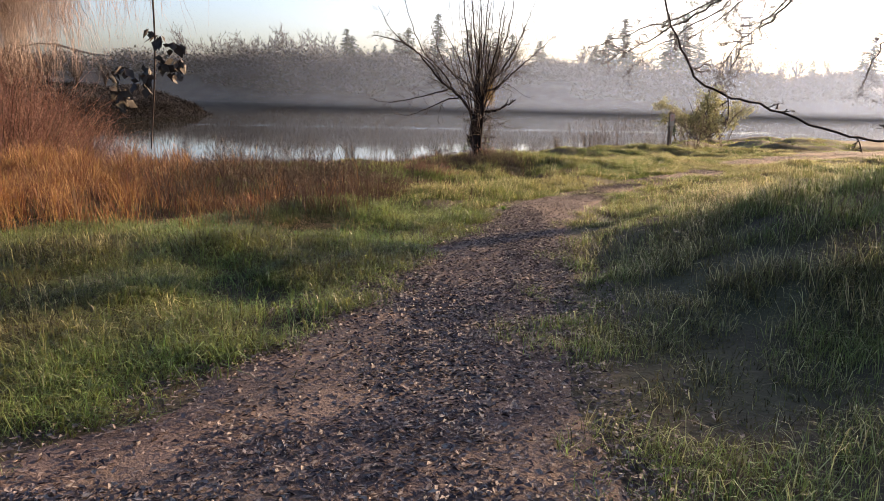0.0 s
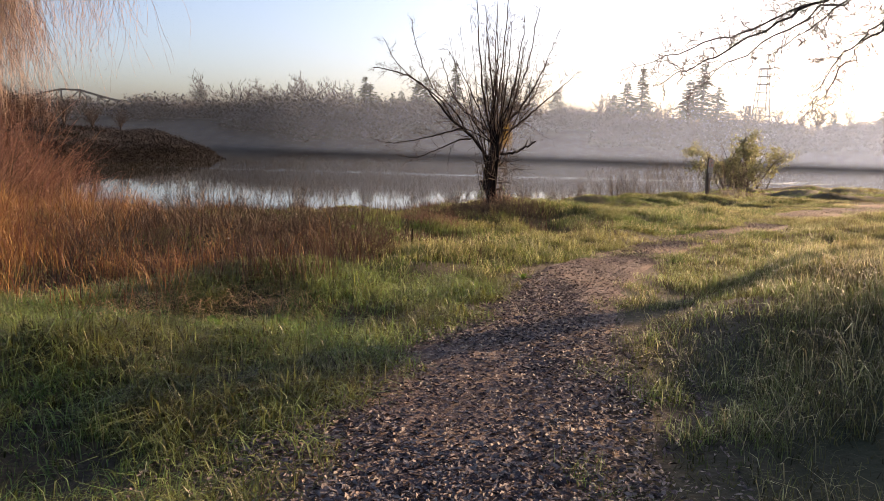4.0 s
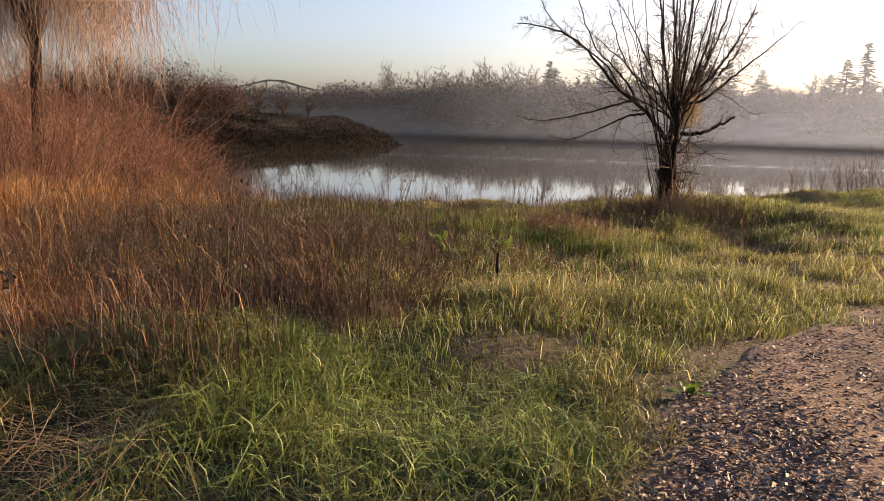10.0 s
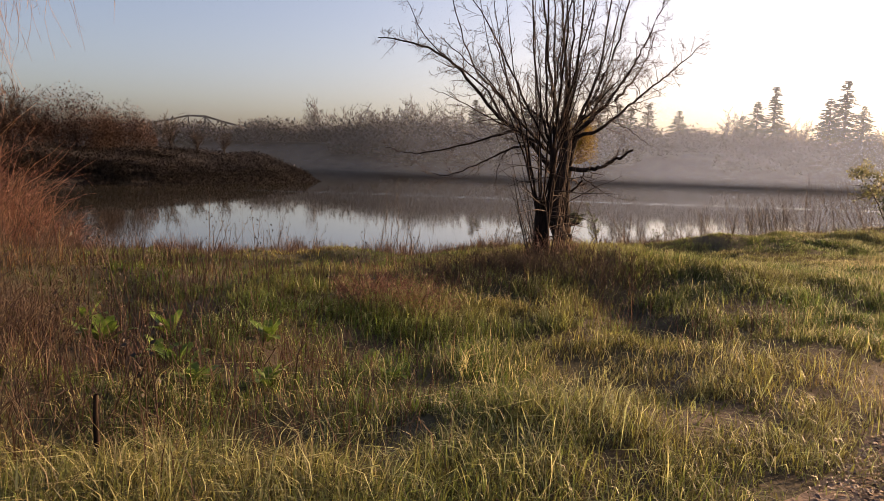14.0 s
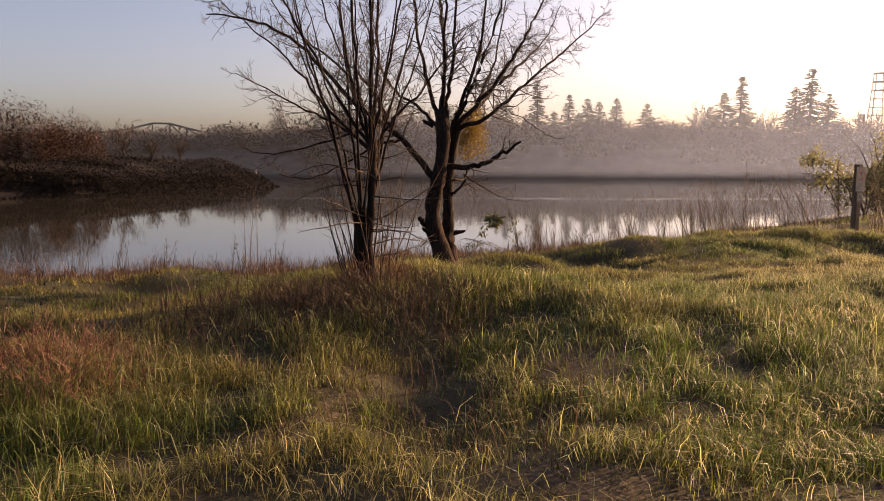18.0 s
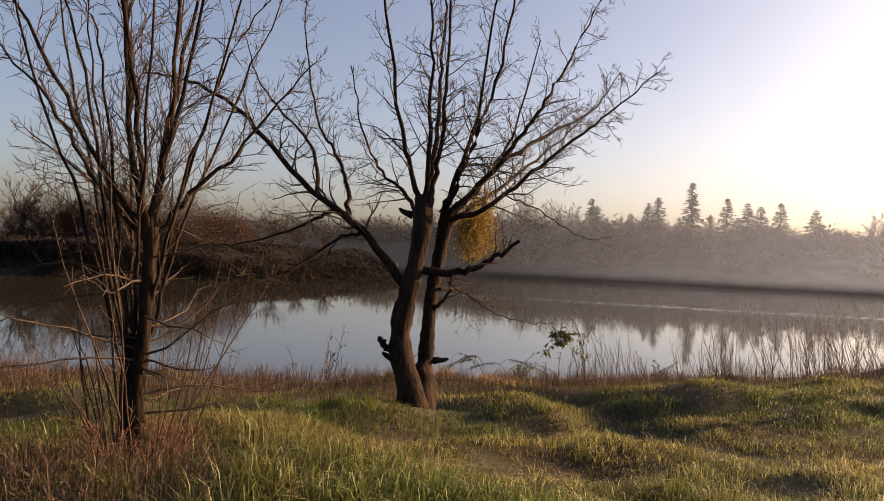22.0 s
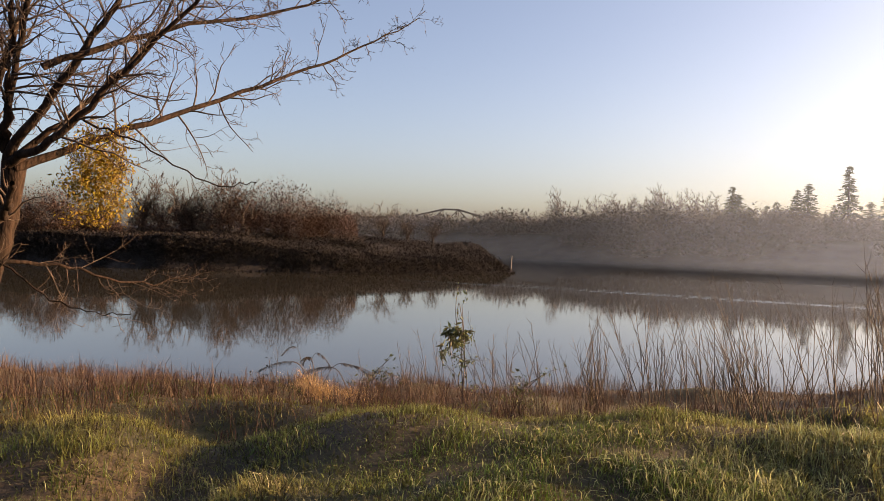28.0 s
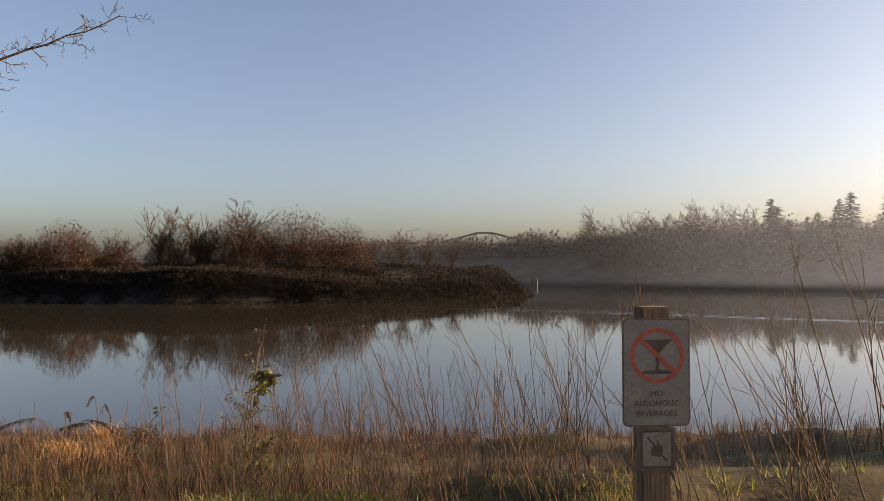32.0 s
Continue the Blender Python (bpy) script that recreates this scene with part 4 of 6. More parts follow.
brush("bramble", 0.5, 20.4, 0.9, 0.4, 260, STEM, "dark dead weeds round the foot of a tree", 61, 0.004)
for k, (bx, by, br, bh) in enumerate([(-3.5, 12.2, 0.8, 1.0), (-2.3, 12.8, 0.7, 0.9), (-3.9, 15.0, 0.9, 1.0), (-5.2, 13.5, 0.9, 1.1), (-1.0, 12.6, 0.5, 0.7), (-4.9, 17.4, 0.9, 0.9), (-1.8, 13.4, 0.6, 0.8), (-3.2, 13.6, 0.8, 1.0), (-4.2, 12.6, 0.8, 1.0), (-2.9, 15.2, 0.7, 0.9)]):
    brush("bramble", bx, by, br, bh, 100, (STEM, GRASS_RED)[k % 3 == 1], "tangle of dark brown dead weeds", 620 + k, 0.004)
brush("bramble", -0.5, 17.9, 0.6, 0.5, 260, STEM_RED, "small clump of rust-brown dead weeds", 57, 0.003)

# ---- leafy bush on the far bend of the bank ----
rng = np.random.default_rng(61)
BX, BY = 11.5, 40.2
BZ = float(ground_z(BX, BY))
bush = thing("leafy_bush", BX, BY, BZ, "loose evergreen bush on the riverbank", "bush")
tb, P = Tubes(), []
for k in range(34):
    a = rng.uniform(0, 6.28)
    line = wander(rng, (rng.normal(0.3, 0.5), rng.normal(0, 0.4), -0.05), (0.55 * math.cos(a), 0.4 * math.sin(a), 1.0), rng.uniform(1.3, 3.6), 8, 0.16, -0.03)
    tb.add(line, np.linspace(0.03, 0.008, 9), 5)
    for q in range(3):
        s = wander(rng, line[rng.integers(3, 9)], rng.normal(0, 1, 3), rng.uniform(0.3, 0.7), 4, 0.2)
        tb.add(s, np.linspace(0.008, 0.004, 5), 3)
        P.append(s[rng.integers(1, 5, 70)] + rng.normal(0, 0.13, (70, 3)))
part("branches", tb.mesh("branches", TWIG), bush, kind="stuff")
part("foliage", leaf_mesh("foliage", np.concatenate(P), 0.12, BUSH_LEAF, rng, 2.0, 0.4), bush, "grey-green leaves", "stuff")


# ---- young leafy shoots on the bank ----
def sapling(x, y, height, lean, leaf_count, label, seed, clump=True):
    rg = np.random.default_rng(seed)
    z = float(ground_z(x, y))
    t = thing("sapling", x, y, z, label, "sapling")
    stems = []
    for k in range(4):
        tb = Tubes()
        ln = height * (1.0, 0.85, 0.6, 0.45)[k]
        pts = spline([(0.04 * k, 0.03 * k, -0.05), (lean[0] * 0.3 + 0.1 * rg.normal(), lean[1] * 0.3 + 0.1 * rg.normal(), ln * 0.5), (lean[0] * (1 - 0.3 * k), lean[1] * (1 - 0.3 * k), ln)], 12)
        tb.add(pts, np.linspace(0.011, 0.004, 12), 6)
        part("stem", tb.mesh("stem", TWIG), t)
        stems.append(pts)
    tb = Tubes()
    P = []
    for pts in stems:
        for q in range(5):
            s = wander(rg, pts[rg.integers(4, 12)], side_way(rg, (0, 0, 1), 60), rg.uniform(0.15, 0.45), 5, 0.2, 0.0)
            tb.add(s, np.linspace(0.004, 0.002, 6), 3)
            P.append(s[rg.integers(1, 6, leaf_count // 20)] + rg.normal(0, 0.03, (leaf_count // 20, 3)))
    part("side_twigs", tb.mesh("side_twigs", TWIG), t, kind="stuff")
    part("leaves", leaf_mesh("leaves", np.concatenate(P), 0.06, LEAF, rg, 2.2, 0.9), t, kind="stuff")
    if clump:
        c = stems[0][-1] + (-0.32, 0.32, -0.5)
        tb = Tubes()
        tb.add(spline([stems[0][8], stems[0][-1] + (-0.2, 0.2, 0.02), c + (0, 0, 0.12)], 8), np.linspace(0.007, 0.005, 8), 5)
        part("side_branch", tb.mesh("side_branch", TWIG), t)
        Pc = np.concatenate([c + o + rg.normal(0, 0.035, (k, 3)) for o, k in (((0.0, 0, 0.06), 60), ((0.14, 0.04, -0.02), 55), ((-0.14, 0.0, 0.0), 45), ((0.05, -0.1, -0.14), 40), ((-0.1, 0.08, -0.16), 30), ((-0.3, 0.1, -0.3), 14), ((-0.36, 0.1, -0.42), 10))])
        part("leaf_clump", leaf_mesh("leaf_clump", Pc, 0.15, LEAF, rg, 3.4, 1.1), t, "dense hanging clump of dull green leaves", "stuff")
        tb = Tubes()
        spike = spline([c + (0, 0, 0.1), c + (-0.03, 0, 0.4), c + (-0.02, 0.03, 0.78)], 8)
        tb.add(spike, np.linspace(0.006, 0.003, 8), 5)
        part("spike", tb.mesh("spike", TWIG), t)
        part("spike_leaves", leaf_mesh("spike_leaves", spike[[4, 5, 6, 6, 7, 7, 7]] + rg.normal(0, 0.02, (7, 3)), 0.07, LEAF, rg, 2.4, 0.2), t, kind="stuff")
    return t


sapling(0.75, 32.4, 1.5, (-0.5, 0.65), 240, "spindly green sapling with a hanging leaf clump", 71)
sapling(-0.5, 31.6, 0.75, (0.3, 0.2), 160, "low arching shoot with small leaves", 72, False)
sapling(2.2, 31.5, 0.6, (0.4, 0.1), 120, "low arching shoot with small leaves", 73, False)


# ---- bare weeds along the water's edge ----
def weed(x, y, height, stems, lean, label, seed, seed_heads=False, name="tall_weed"):
    rg = np.random.default_rng(seed)
    z = float(ground_z(x, y))
    t = thing(name, x, y, z, label, "weed", "weeds along the bank")
    tw = Tubes()
    for k in range(stems):
        tb = Tubes()
        pts = wander(rg, (rg.normal(0, 0.13), rg.normal(0, 0.13), -0.06), (lean[0] + rg.normal(0, 0.16), lean[1] + rg.normal(0, 0.16), 1), height * rg.uniform(0.6, 1.15), 9, 0.035, 0.0)
        tb.add(pts, np.linspace(0.0062, 0.002, 10), 4)
        ob = part("stem", tb.mesh("stem", STEM), t)
        twigs_on(tw, rg, pts, 0.004, 0.002, 8, height * 0.24, 1, 30, 0.08, 0.08, 0.35, 3)
        if seed_heads:
            P = pts[rg.integers(4, 10, 12)] + rg.normal(0, 0.035, (12, 3))
            part("dead_leaves", leaf_mesh("dead_leaves", P, 0.03, LEAF_DARK, rg, 1.6, 0.6), ob, kind="stuff")
    part("side_twigs", tw.mesh("side_twigs", STEM), t, "fine bare side twigs", "stuff")
    return t


rg = np.random.default_rng(80)
BARE = "cluster of tall bare brown weed stems"
for k, (x, y, h, n) in enumerate([(8.6, 31.2, 1.75, 8), (8.0, 31.6, 1.6, 7), (7.3, 31.4, 1.6, 7), (6.6, 31.2, 1.5, 6), (6.0, 31.5, 1.45, 7), (5.4, 31.0, 1.4, 7), (4.8, 31.3, 1.35, 7), (4.2, 31.4, 1.3, 6), (9.2, 31.4, 1.6, 7), (9.8, 32.0, 1.7, 7),
                                  (7.0, 30.3, 1.15, 5), (8.9, 30.4, 1.3, 6), (3.4, 31.2, 1.15, 5), (10.5, 32.6, 1.6, 6), (5.7, 30.2, 0.9, 4), (2.8, 30.2, 0.9, 3), (6.3, 32.6, 1.6, 6), (7.8, 32.8, 1.7, 6), (9.4, 33.4, 1.8, 6), (3.6, 29.9, 0.95, 5), (4.6, 30.0, 1.1, 5), (5.2, 30.3, 1.1, 5), (2.4, 29.3, 0.7, 4), (1.6, 30.0, 0.8, 4)]):
    weed(x, y, h * 1.08, int(n * 1.6), (rg.normal(-0.2, 0.1), rg.normal(0, 0.08)), BARE, 100 + k)
for k in range(16):
    weed(rg.uniform(1.4, 6.4), rg.uniform(30.9, 32.4), rg.uniform(0.9, 1.5), 6, (rg.normal(-0.12, 0.12), rg.normal(0, 0.1)), "thin bare pinkish-brown weed stems", 220 + k)
for k, (x, y, h, n) in enumerate([(-5.6, 25.2, 0.95, 6), (-4.9, 25.6, 0.8, 5), (-3.2, 25.2, 0.9, 5), (-2.7, 25.6, 0.8, 5), (-0.6, 25.0, 0.95, 6), (-0.9, 25.3, 0.8, 5), (-7.2, 26.0, 1.0, 6), (1.5, 28.0, 0.8, 4), (-1.9, 22.8, 0.7, 4)]):
    weed(x, y, h, n, (rg.normal(0.0, 0.12), rg.normal(0, 0.1)), "dead brown weed stems with withered leaves", 140 + k, True)
weed(-3.1, 25.6, 1.7, 3, (0.06, 0.05), "thin young sapling, nearly bare", 160, True, "thin_sapling")
for k, (x, y, h, n) in enumerate([(-2.4, 12.6, 1.0, 4), (-1.6, 11.6, 0.95, 4), (-3.5, 13.2, 1.1, 4), (-0.7, 14.2, 0.75, 4), (-1.9, 15.2, 0.9, 4), (-4.4, 15.4, 1.1, 4), (-3.0, 17.0, 0.9, 4), (-1.2, 18.4, 0.7, 4), (-2.2, 10.6, 0.9, 3), (-2.9, 19.5, 0.9, 4), (-4.2, 20.5, 1.0, 4), (-5.6, 19.5, 1.1, 4)]):
    weed(x, y, h, n, (rg.normal(0.05, 0.12), rg.normal(0, 0.1)), "dry dark weed stems among the grass", 170 + k, True)


# ---- plumed grass at the water ----
def plume_grass(x, y, height, count, plumes, label, seed):
    rg = np.random.default_rng(seed)
    z = float(ground_z(x, y))
    t = thing("plume_grass", x, y, z, label, "grass clump")
    n = count
    a = rg.uniform(0, 6.28, n)
    Pp = np.stack([rg.normal(0, 0.12, n), rg.normal(0, 0.12, n), np.full(n, -0.03)], 1)
    part("leaves", blade_mesh("leaves", Pp, height * rg.uniform(0.5, 1.0, n), np.full(n, 0.008), a, height * rg.uniform(0.2, 0.9, n), STRAW), t, kind="stuff")
    for k in range(plumes):
        an = rg.uniform(2.4, 4.2) if k % 3 else rg.uniform(-0.6, 0.6)
        tb = Tubes()
        line = spline([(0, 0, 0), (0.25 * math.cos(an), 0.25 * math.sin(an), height * 1.2), (0.55 * math.cos(an), 0.55 * math.sin(an), height * 1.3), (0.85 * math.cos(an), 0.85 * math.sin(an), height * rg.uniform(0.85, 1.1))], 16)
        tb.add(line, np.linspace(0.005, 0.002, 16), 4)
        st = part("plume_stalk", tb.mesh("plume_stalk", STEM), t)
        m = 80
        u = rg.uniform(7, 15, m)
        i = u.astype(int).clip(0, 14)
        f = (u - i)[:, None]
        base = line[i] * (1 - f) + line[i + 1] * f
        part("plume", blade_mesh("plume", base - (0, 0, 0.0), -rg.uniform(0.03, 0.1, m), np.full(m, 0.006), np.full(m, an) + rg.normal(0, 0.5, m), rg.uniform(0.05, 0.14, m), STEM), st, "drooping brown plume", "stuff")
    return t


plume_grass(-0.75, 30.75, 0.42, 460, 6, "tan clump of plumed grass at the water's edge", 201)
plume_grass(-0.35, 31.1, 0.4, 360, 4, "tan clump of plumed grass at the water's edge", 202)
plume_grass(-2.2, 31.9, 0.5, 260, 2, "tan clump of plumed grass at the water's edge", 203)


# ---- broad-leaved dock plants in the grass ----
def dock(x, y, leaves, size, seed):
    rg = np.random.default_rng(seed)
    z = float(ground_z(x, y))
    t = thing("dock_plant", x, y, z, "broad-leaved green dock plant in the grass", "plant", "dock plants")
    for k in range(leaves):
        an, ln = k * 2.4 + rg.uniform(-0.4, 0.4), size * rg.uniform(0.7, 1.2)
        u = np.linspace(0, 1, 8)
        w = 0.115 * ln * np.sin(np.pi * (u * 0.9 + 0.06)) ** 0.8 * (u > 0.12) + 0.006
        up = rg.uniform(0.6, 1.3)
        cx, cz = ln * u * math.cos(up), ln * (u * math.sin(up) - 0.35 * u ** 2)
        V = []
        for q in range(8):
            for s, dz in ((-1, 0.25), (0, 0), (1, 0.25)):
                V.append((cx[q] * math.cos(an) - s * w[q] * math.sin(an), cx[q] * math.sin(an) + s * w[q] * math.cos(an), cz[q] + dz * w[q] + 0.006 * math.sin(q * 2.3 + s)))
        F = [(3 * q + c, 3 * q + c + 1, 3 * q + c + 4, 3 * q + c + 3) for q in range(7) for c in (0, 1)]
        part("leaf", mesh_of("leaf", V, F, LEAF_BRIGHT, True), t)
    return t


for k, (x, y, n, s) in enumerate([(-0.68, 8.85, 8, 0.26), (-0.43, 7.3, 6, 0.15), (-1.25, 8.95, 8, 0.3), (-1.0, 9.1, 7, 0.3), (-0.75, 9.2, 8, 0.26), (-1.35, 8.6, 6, 0.26), (0.16, 8.37, 6, 0.18), (-0.46, 15.2, 8, 0.26), (-0.8, 14.9, 7, 0.24), (1.2, 11.7, 6, 0.16), (0.15, 15.8, 7, 0.2), (-1.3, 5.6, 6, 0.2), (-1.0, 9.4, 6, 0.2), (-1.4, 15.4, 7, 0.24), (-2.4, 15.9, 9, 0.34), (-2.0, 15.6, 8, 0.32), (-1.7, 15.95, 8, 0.3), (-1.15, 15.25, 9, 0.34), (-1.0, 16.2, 7, 0.28), (-2.75, 16.3, 8, 0.32), (-0.2, 16.4, 7, 0.22)]):
    dock(x, y, n, s, 300 + k)

# ---- wooden stake ----
sz = float(ground_z(-0.34, 13.55))
stake = thing("stake", -0.34, 13.55, sz, "short weathered wooden stake in the grass", "stake")
tb = Tubes()
tb.add([(0, 0, -0.1), (0.004, 0, 0.2), (0.0, 0.004, 0.28), (0.006, 0, 0.36)], [0.013, 0.012, 0.011, 0.009], 7)
part("shaft", tb.mesh("shaft", BARK), stake)

# ---- notice on a post ----
SX, SY = 7.70, 29.65
SZ = float(ground_z(SX, SY))
post = thing("sign_post", SX, SY, SZ, "brown wooden post carrying two park notices", "sign")
post.rotation_euler = (0, 0, radians(42))
TOP = 0.945 - SZ
part("post", box_mesh("post", 0.13, 0.10, TOP + 0.45, POST_WOOD, 0.006, (0, 0.055, (TOP - 0.4) / 2)), post, "brown timber")


def plate(name, w, h, z, depth, material, round_by, y):
    """An upright panel with rounded corners, facing -y."""
    bm = bmesh.new()
    ring = []
    for cx, cz, a0 in ((w / 2 - round_by, h / 2 - round_by, 0), (-w / 2 + round_by, h / 2 - round_by, 90), (-w / 2 + round_by, -h / 2 + round_by, 180), (w / 2 - round_by, -h / 2 + round_by, 270)):
        for q in range(6):
            an = radians(a0 + q * 18)
            ring.append(bm.verts.new((cx + round_by * math.cos(an), y, z + cz + round_by * math.sin(an))))
    f = bm.faces.new(ring)
    ex = bmesh.ops.extrude_face_region(bm, geom=[f])
    bmesh.ops.translate(bm, vec=(0, -depth, 0), verts=[v for v in ex["geom"] if isinstance(v, bmesh.types.BMVert)])
    bmesh.ops.recalc_face_normals(bm, faces=bm.faces)
    me = bpy.data.meshes.new(name)
    bm.to_mesh(me)
    bm.free()
    me.materials.append(material)
    return me


def outline(name, pts, y, depth, material):
    """A flat raised shape from a few corners (x, z)."""
    bm = bmesh.new()
    f = bm.faces.new([bm.verts.new((px, y, pz)) for px, pz in pts])
    ex = bmesh.ops.extrude_face_region(bm, geom=[f])
    bmesh.ops.translate(bm, vec=(0, -depth, 0), verts=[v for v in ex["geom"] if isinstance(v, bmesh.types.BMVert)])
    bmesh.ops.recalc_face_normals(bm, faces=bm.faces)
    me = bpy.data.meshes.new(name)
    bm.to_mesh(me)
    bm.free()
    me.materials.append(material)
    return me


def ring_shape(name, cx, cz, r, w, y, depth, material, n=40):
    V, F = [], []
    for q in range(n):
        an = 2 * math.pi * q / n
        for rr in (r, r - w):
            for yy in (y, y - depth):
                V.append((cx + rr * math.cos(an), yy, cz + rr * math.sin(an)))
    for q in range(n):
        a, b = 4 * q, 4 * ((q + 1) % n)
        F += [(a + 1, b + 1, b + 3, a + 3), (a, b, b + 1, a + 1), (a + 2, a + 3, b + 3, b + 2)]
    return mesh_of(name, V, F, material)


def lettering(text, size, z, parent, y):
    cu = bpy.data.curves.new("lettering", "FONT")
    cu.body, cu.size, cu.align_x, cu.align_y, cu.extrude = text, size, "CENTER", "CENTER", 0.0004
    cu.materials.append(SIGN_INK)
    ob = new("lettering", cu)
    ob.parent = parent
    ob.location, ob.rotation_euler = (0, y, z), (radians(90), 0, 0)
    return ob


cz = TOP - 0.265
panel = part("notice_panel", plate("notice_panel", 0.305, 0.478, cz, 0.003, SIGN_EDGE, 0.026, 0.0), post, "white metal notice against alcohol")
part("notice_face", plate("notice_face", 0.291, 0.464, cz, 0.0015, SIGN_WHITE, 0.021, -0.003), panel, "weathered white paint")
part("ban_ring", ring_shape("ban_ring", 0.004, cz + 0.075, 0.122, 0.019, -0.0045, 0.0008, SIGN_RED), panel, "faded red ring")
part("ban_bar", outline("ban_bar", [(-0.079, cz + 0.145), (-0.065, cz + 0.158), (0.089, cz + 0.008), (0.076, cz - 0.006)], -0.0047, 0.0011, SIGN_RED), panel, "faded red slash")
part("glass_symbol", outline("glass_symbol", [(-0.064, cz + 0.146), (0.072, cz + 0.146), (0.013, cz + 0.085), (0.013, cz + 0.012), (0.07, cz + 0.006), (0.07, cz - 0.006), (-0.062, cz - 0.006), (-0.062, cz + 0.006), (-0.003, cz + 0.012), (-0.003, cz + 0.085)], -0.0045, 0.0006, SIGN_INK), panel, "dark drinking glass symbol")
lettering("NO", 0.036, cz - 0.094, panel, -0.0052)
lettering("ALCOHOLIC", 0.036, cz - 0.137, panel, -0.0052)
lettering("BEVERAGES", 0.036, cz - 0.182, panel, -0.0052)
cz2 = cz - 0.239 - 0.1
small = part("small_notice", plate("small_notice", 0.172, 0.195, cz2, 0.003, SIGN_EDGE, 0.01, 0.0), post, "small white notice against fires")
part("small_face", plate("small_face", 0.15, 0.172, cz2, 0.0012, SIGN_INK, 0.006, -0.003), small)
part("small_field", plate("small_field", 0.126, 0.148, cz2, 0.0008, SIGN_WHITE, 0.004, -0.0042), small)
part("flame_symbol", outline("flame_symbol", [(-0.024, cz2 - 0.03), (-0.03, cz2 - 0.005), (-0.012, cz2 + 0.022), (-0.006, cz2 + 0.004), (0.003, cz2 + 0.045), (0.016, cz2 + 0.012), (0.024, cz2 + 0.02), (0.026, cz2 - 0.012), (0.016, cz2 - 0.034)], -0.005, 0.0006, SIGN_INK), small)
part("slash", outline("slash", [(-0.046, cz2 + 0.052), (-0.04, cz2 + 0.058), (0.048, cz2 - 0.05), (0.042, cz2 - 0.057)], -0.0051, 0.001, SIGN_INK), small)

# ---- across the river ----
def far_bare(seed, height, spread, bark=BARK_HAZED, twig=TWIG_HAZED):
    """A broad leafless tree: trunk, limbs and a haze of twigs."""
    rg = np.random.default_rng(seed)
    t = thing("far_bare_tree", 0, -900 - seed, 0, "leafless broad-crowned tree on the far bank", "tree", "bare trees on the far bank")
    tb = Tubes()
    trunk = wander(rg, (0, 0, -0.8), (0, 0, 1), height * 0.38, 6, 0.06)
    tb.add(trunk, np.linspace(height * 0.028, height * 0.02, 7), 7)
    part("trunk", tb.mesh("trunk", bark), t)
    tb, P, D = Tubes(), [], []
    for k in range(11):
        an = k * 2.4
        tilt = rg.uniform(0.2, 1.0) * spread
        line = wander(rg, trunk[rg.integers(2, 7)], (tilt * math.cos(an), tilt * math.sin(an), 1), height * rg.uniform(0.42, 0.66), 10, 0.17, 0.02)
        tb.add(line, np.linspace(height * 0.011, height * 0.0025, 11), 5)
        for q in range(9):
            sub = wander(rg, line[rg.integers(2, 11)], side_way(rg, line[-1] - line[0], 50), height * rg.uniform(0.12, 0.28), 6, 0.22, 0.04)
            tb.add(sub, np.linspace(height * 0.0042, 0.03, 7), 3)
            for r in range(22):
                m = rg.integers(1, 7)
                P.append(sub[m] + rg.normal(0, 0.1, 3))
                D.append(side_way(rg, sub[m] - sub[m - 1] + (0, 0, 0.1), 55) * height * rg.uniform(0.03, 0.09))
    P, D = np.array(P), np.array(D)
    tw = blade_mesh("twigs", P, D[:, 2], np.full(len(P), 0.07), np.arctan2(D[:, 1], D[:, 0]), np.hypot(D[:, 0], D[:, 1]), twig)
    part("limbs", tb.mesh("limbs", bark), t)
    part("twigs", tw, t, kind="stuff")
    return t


def far_conifer(seed, height, width):
    """A spire-shaped conifer: a mast with whorls of drooping, needle-hung branches."""
    rg = np.random.default_rng(seed)
    t = thing("far_conifer", 0, -950 - seed, 0, "tall dark spire-shaped conifer on the far bank", "conifer", "conifers on the far bank")
    tb = Tubes()
    tb.add([(0, 0, -0.8), (0.05, 0, height * 0.5), (0, 0, height)], [height * 0.018, height * 0.011, 0.03], 6)
    part("trunk", tb.mesh("trunk", BARK_HAZED), t)
    P, A, H, W, L = [], [], [], [], []
    z = height * 0.06
    while z < height * 0.985:
        u = z / height
        reach = width * (1 - u) ** 0.85 * rg.uniform(0.75, 1.15) + 0.18
        for k in range(rg.integers(6, 9)):
            an = rg.uniform(0, 6.28)
            rr = reach * rg.uniform(0.6, 1.1)
            m = max(7, int(rr * 11))
            f = np.sqrt(rg.uniform(0.02, 1, m))
            P.append(np.stack([f * rr * math.cos(an) + rg.normal(0, 0.12 * rr * 0.5, m), f * rr * math.sin(an) + rg.normal(0, 0.12 * rr * 0.5, m), z - 0.22 * rr * f ** 2 + rg.normal(0, 0.06, m)], 1))
            A.append(np.full(m, an) + rg.normal(0, 0.7, m))
            H.append(-rg.uniform(0.05, 0.5, m))
            W.append(rg.uniform(0.25, 0.55, m))
            L.append(rg.uniform(0.3, 0.9, m))
        z += height * rg.uniform(0.018, 0.032)
    part("foliage", blade_mesh("foliage", np.concatenate(P), np.concatenate(H), np.concatenate(W), np.concatenate(A), np.concatenate(L), NEEDLE), t, kind="stuff")
    return t


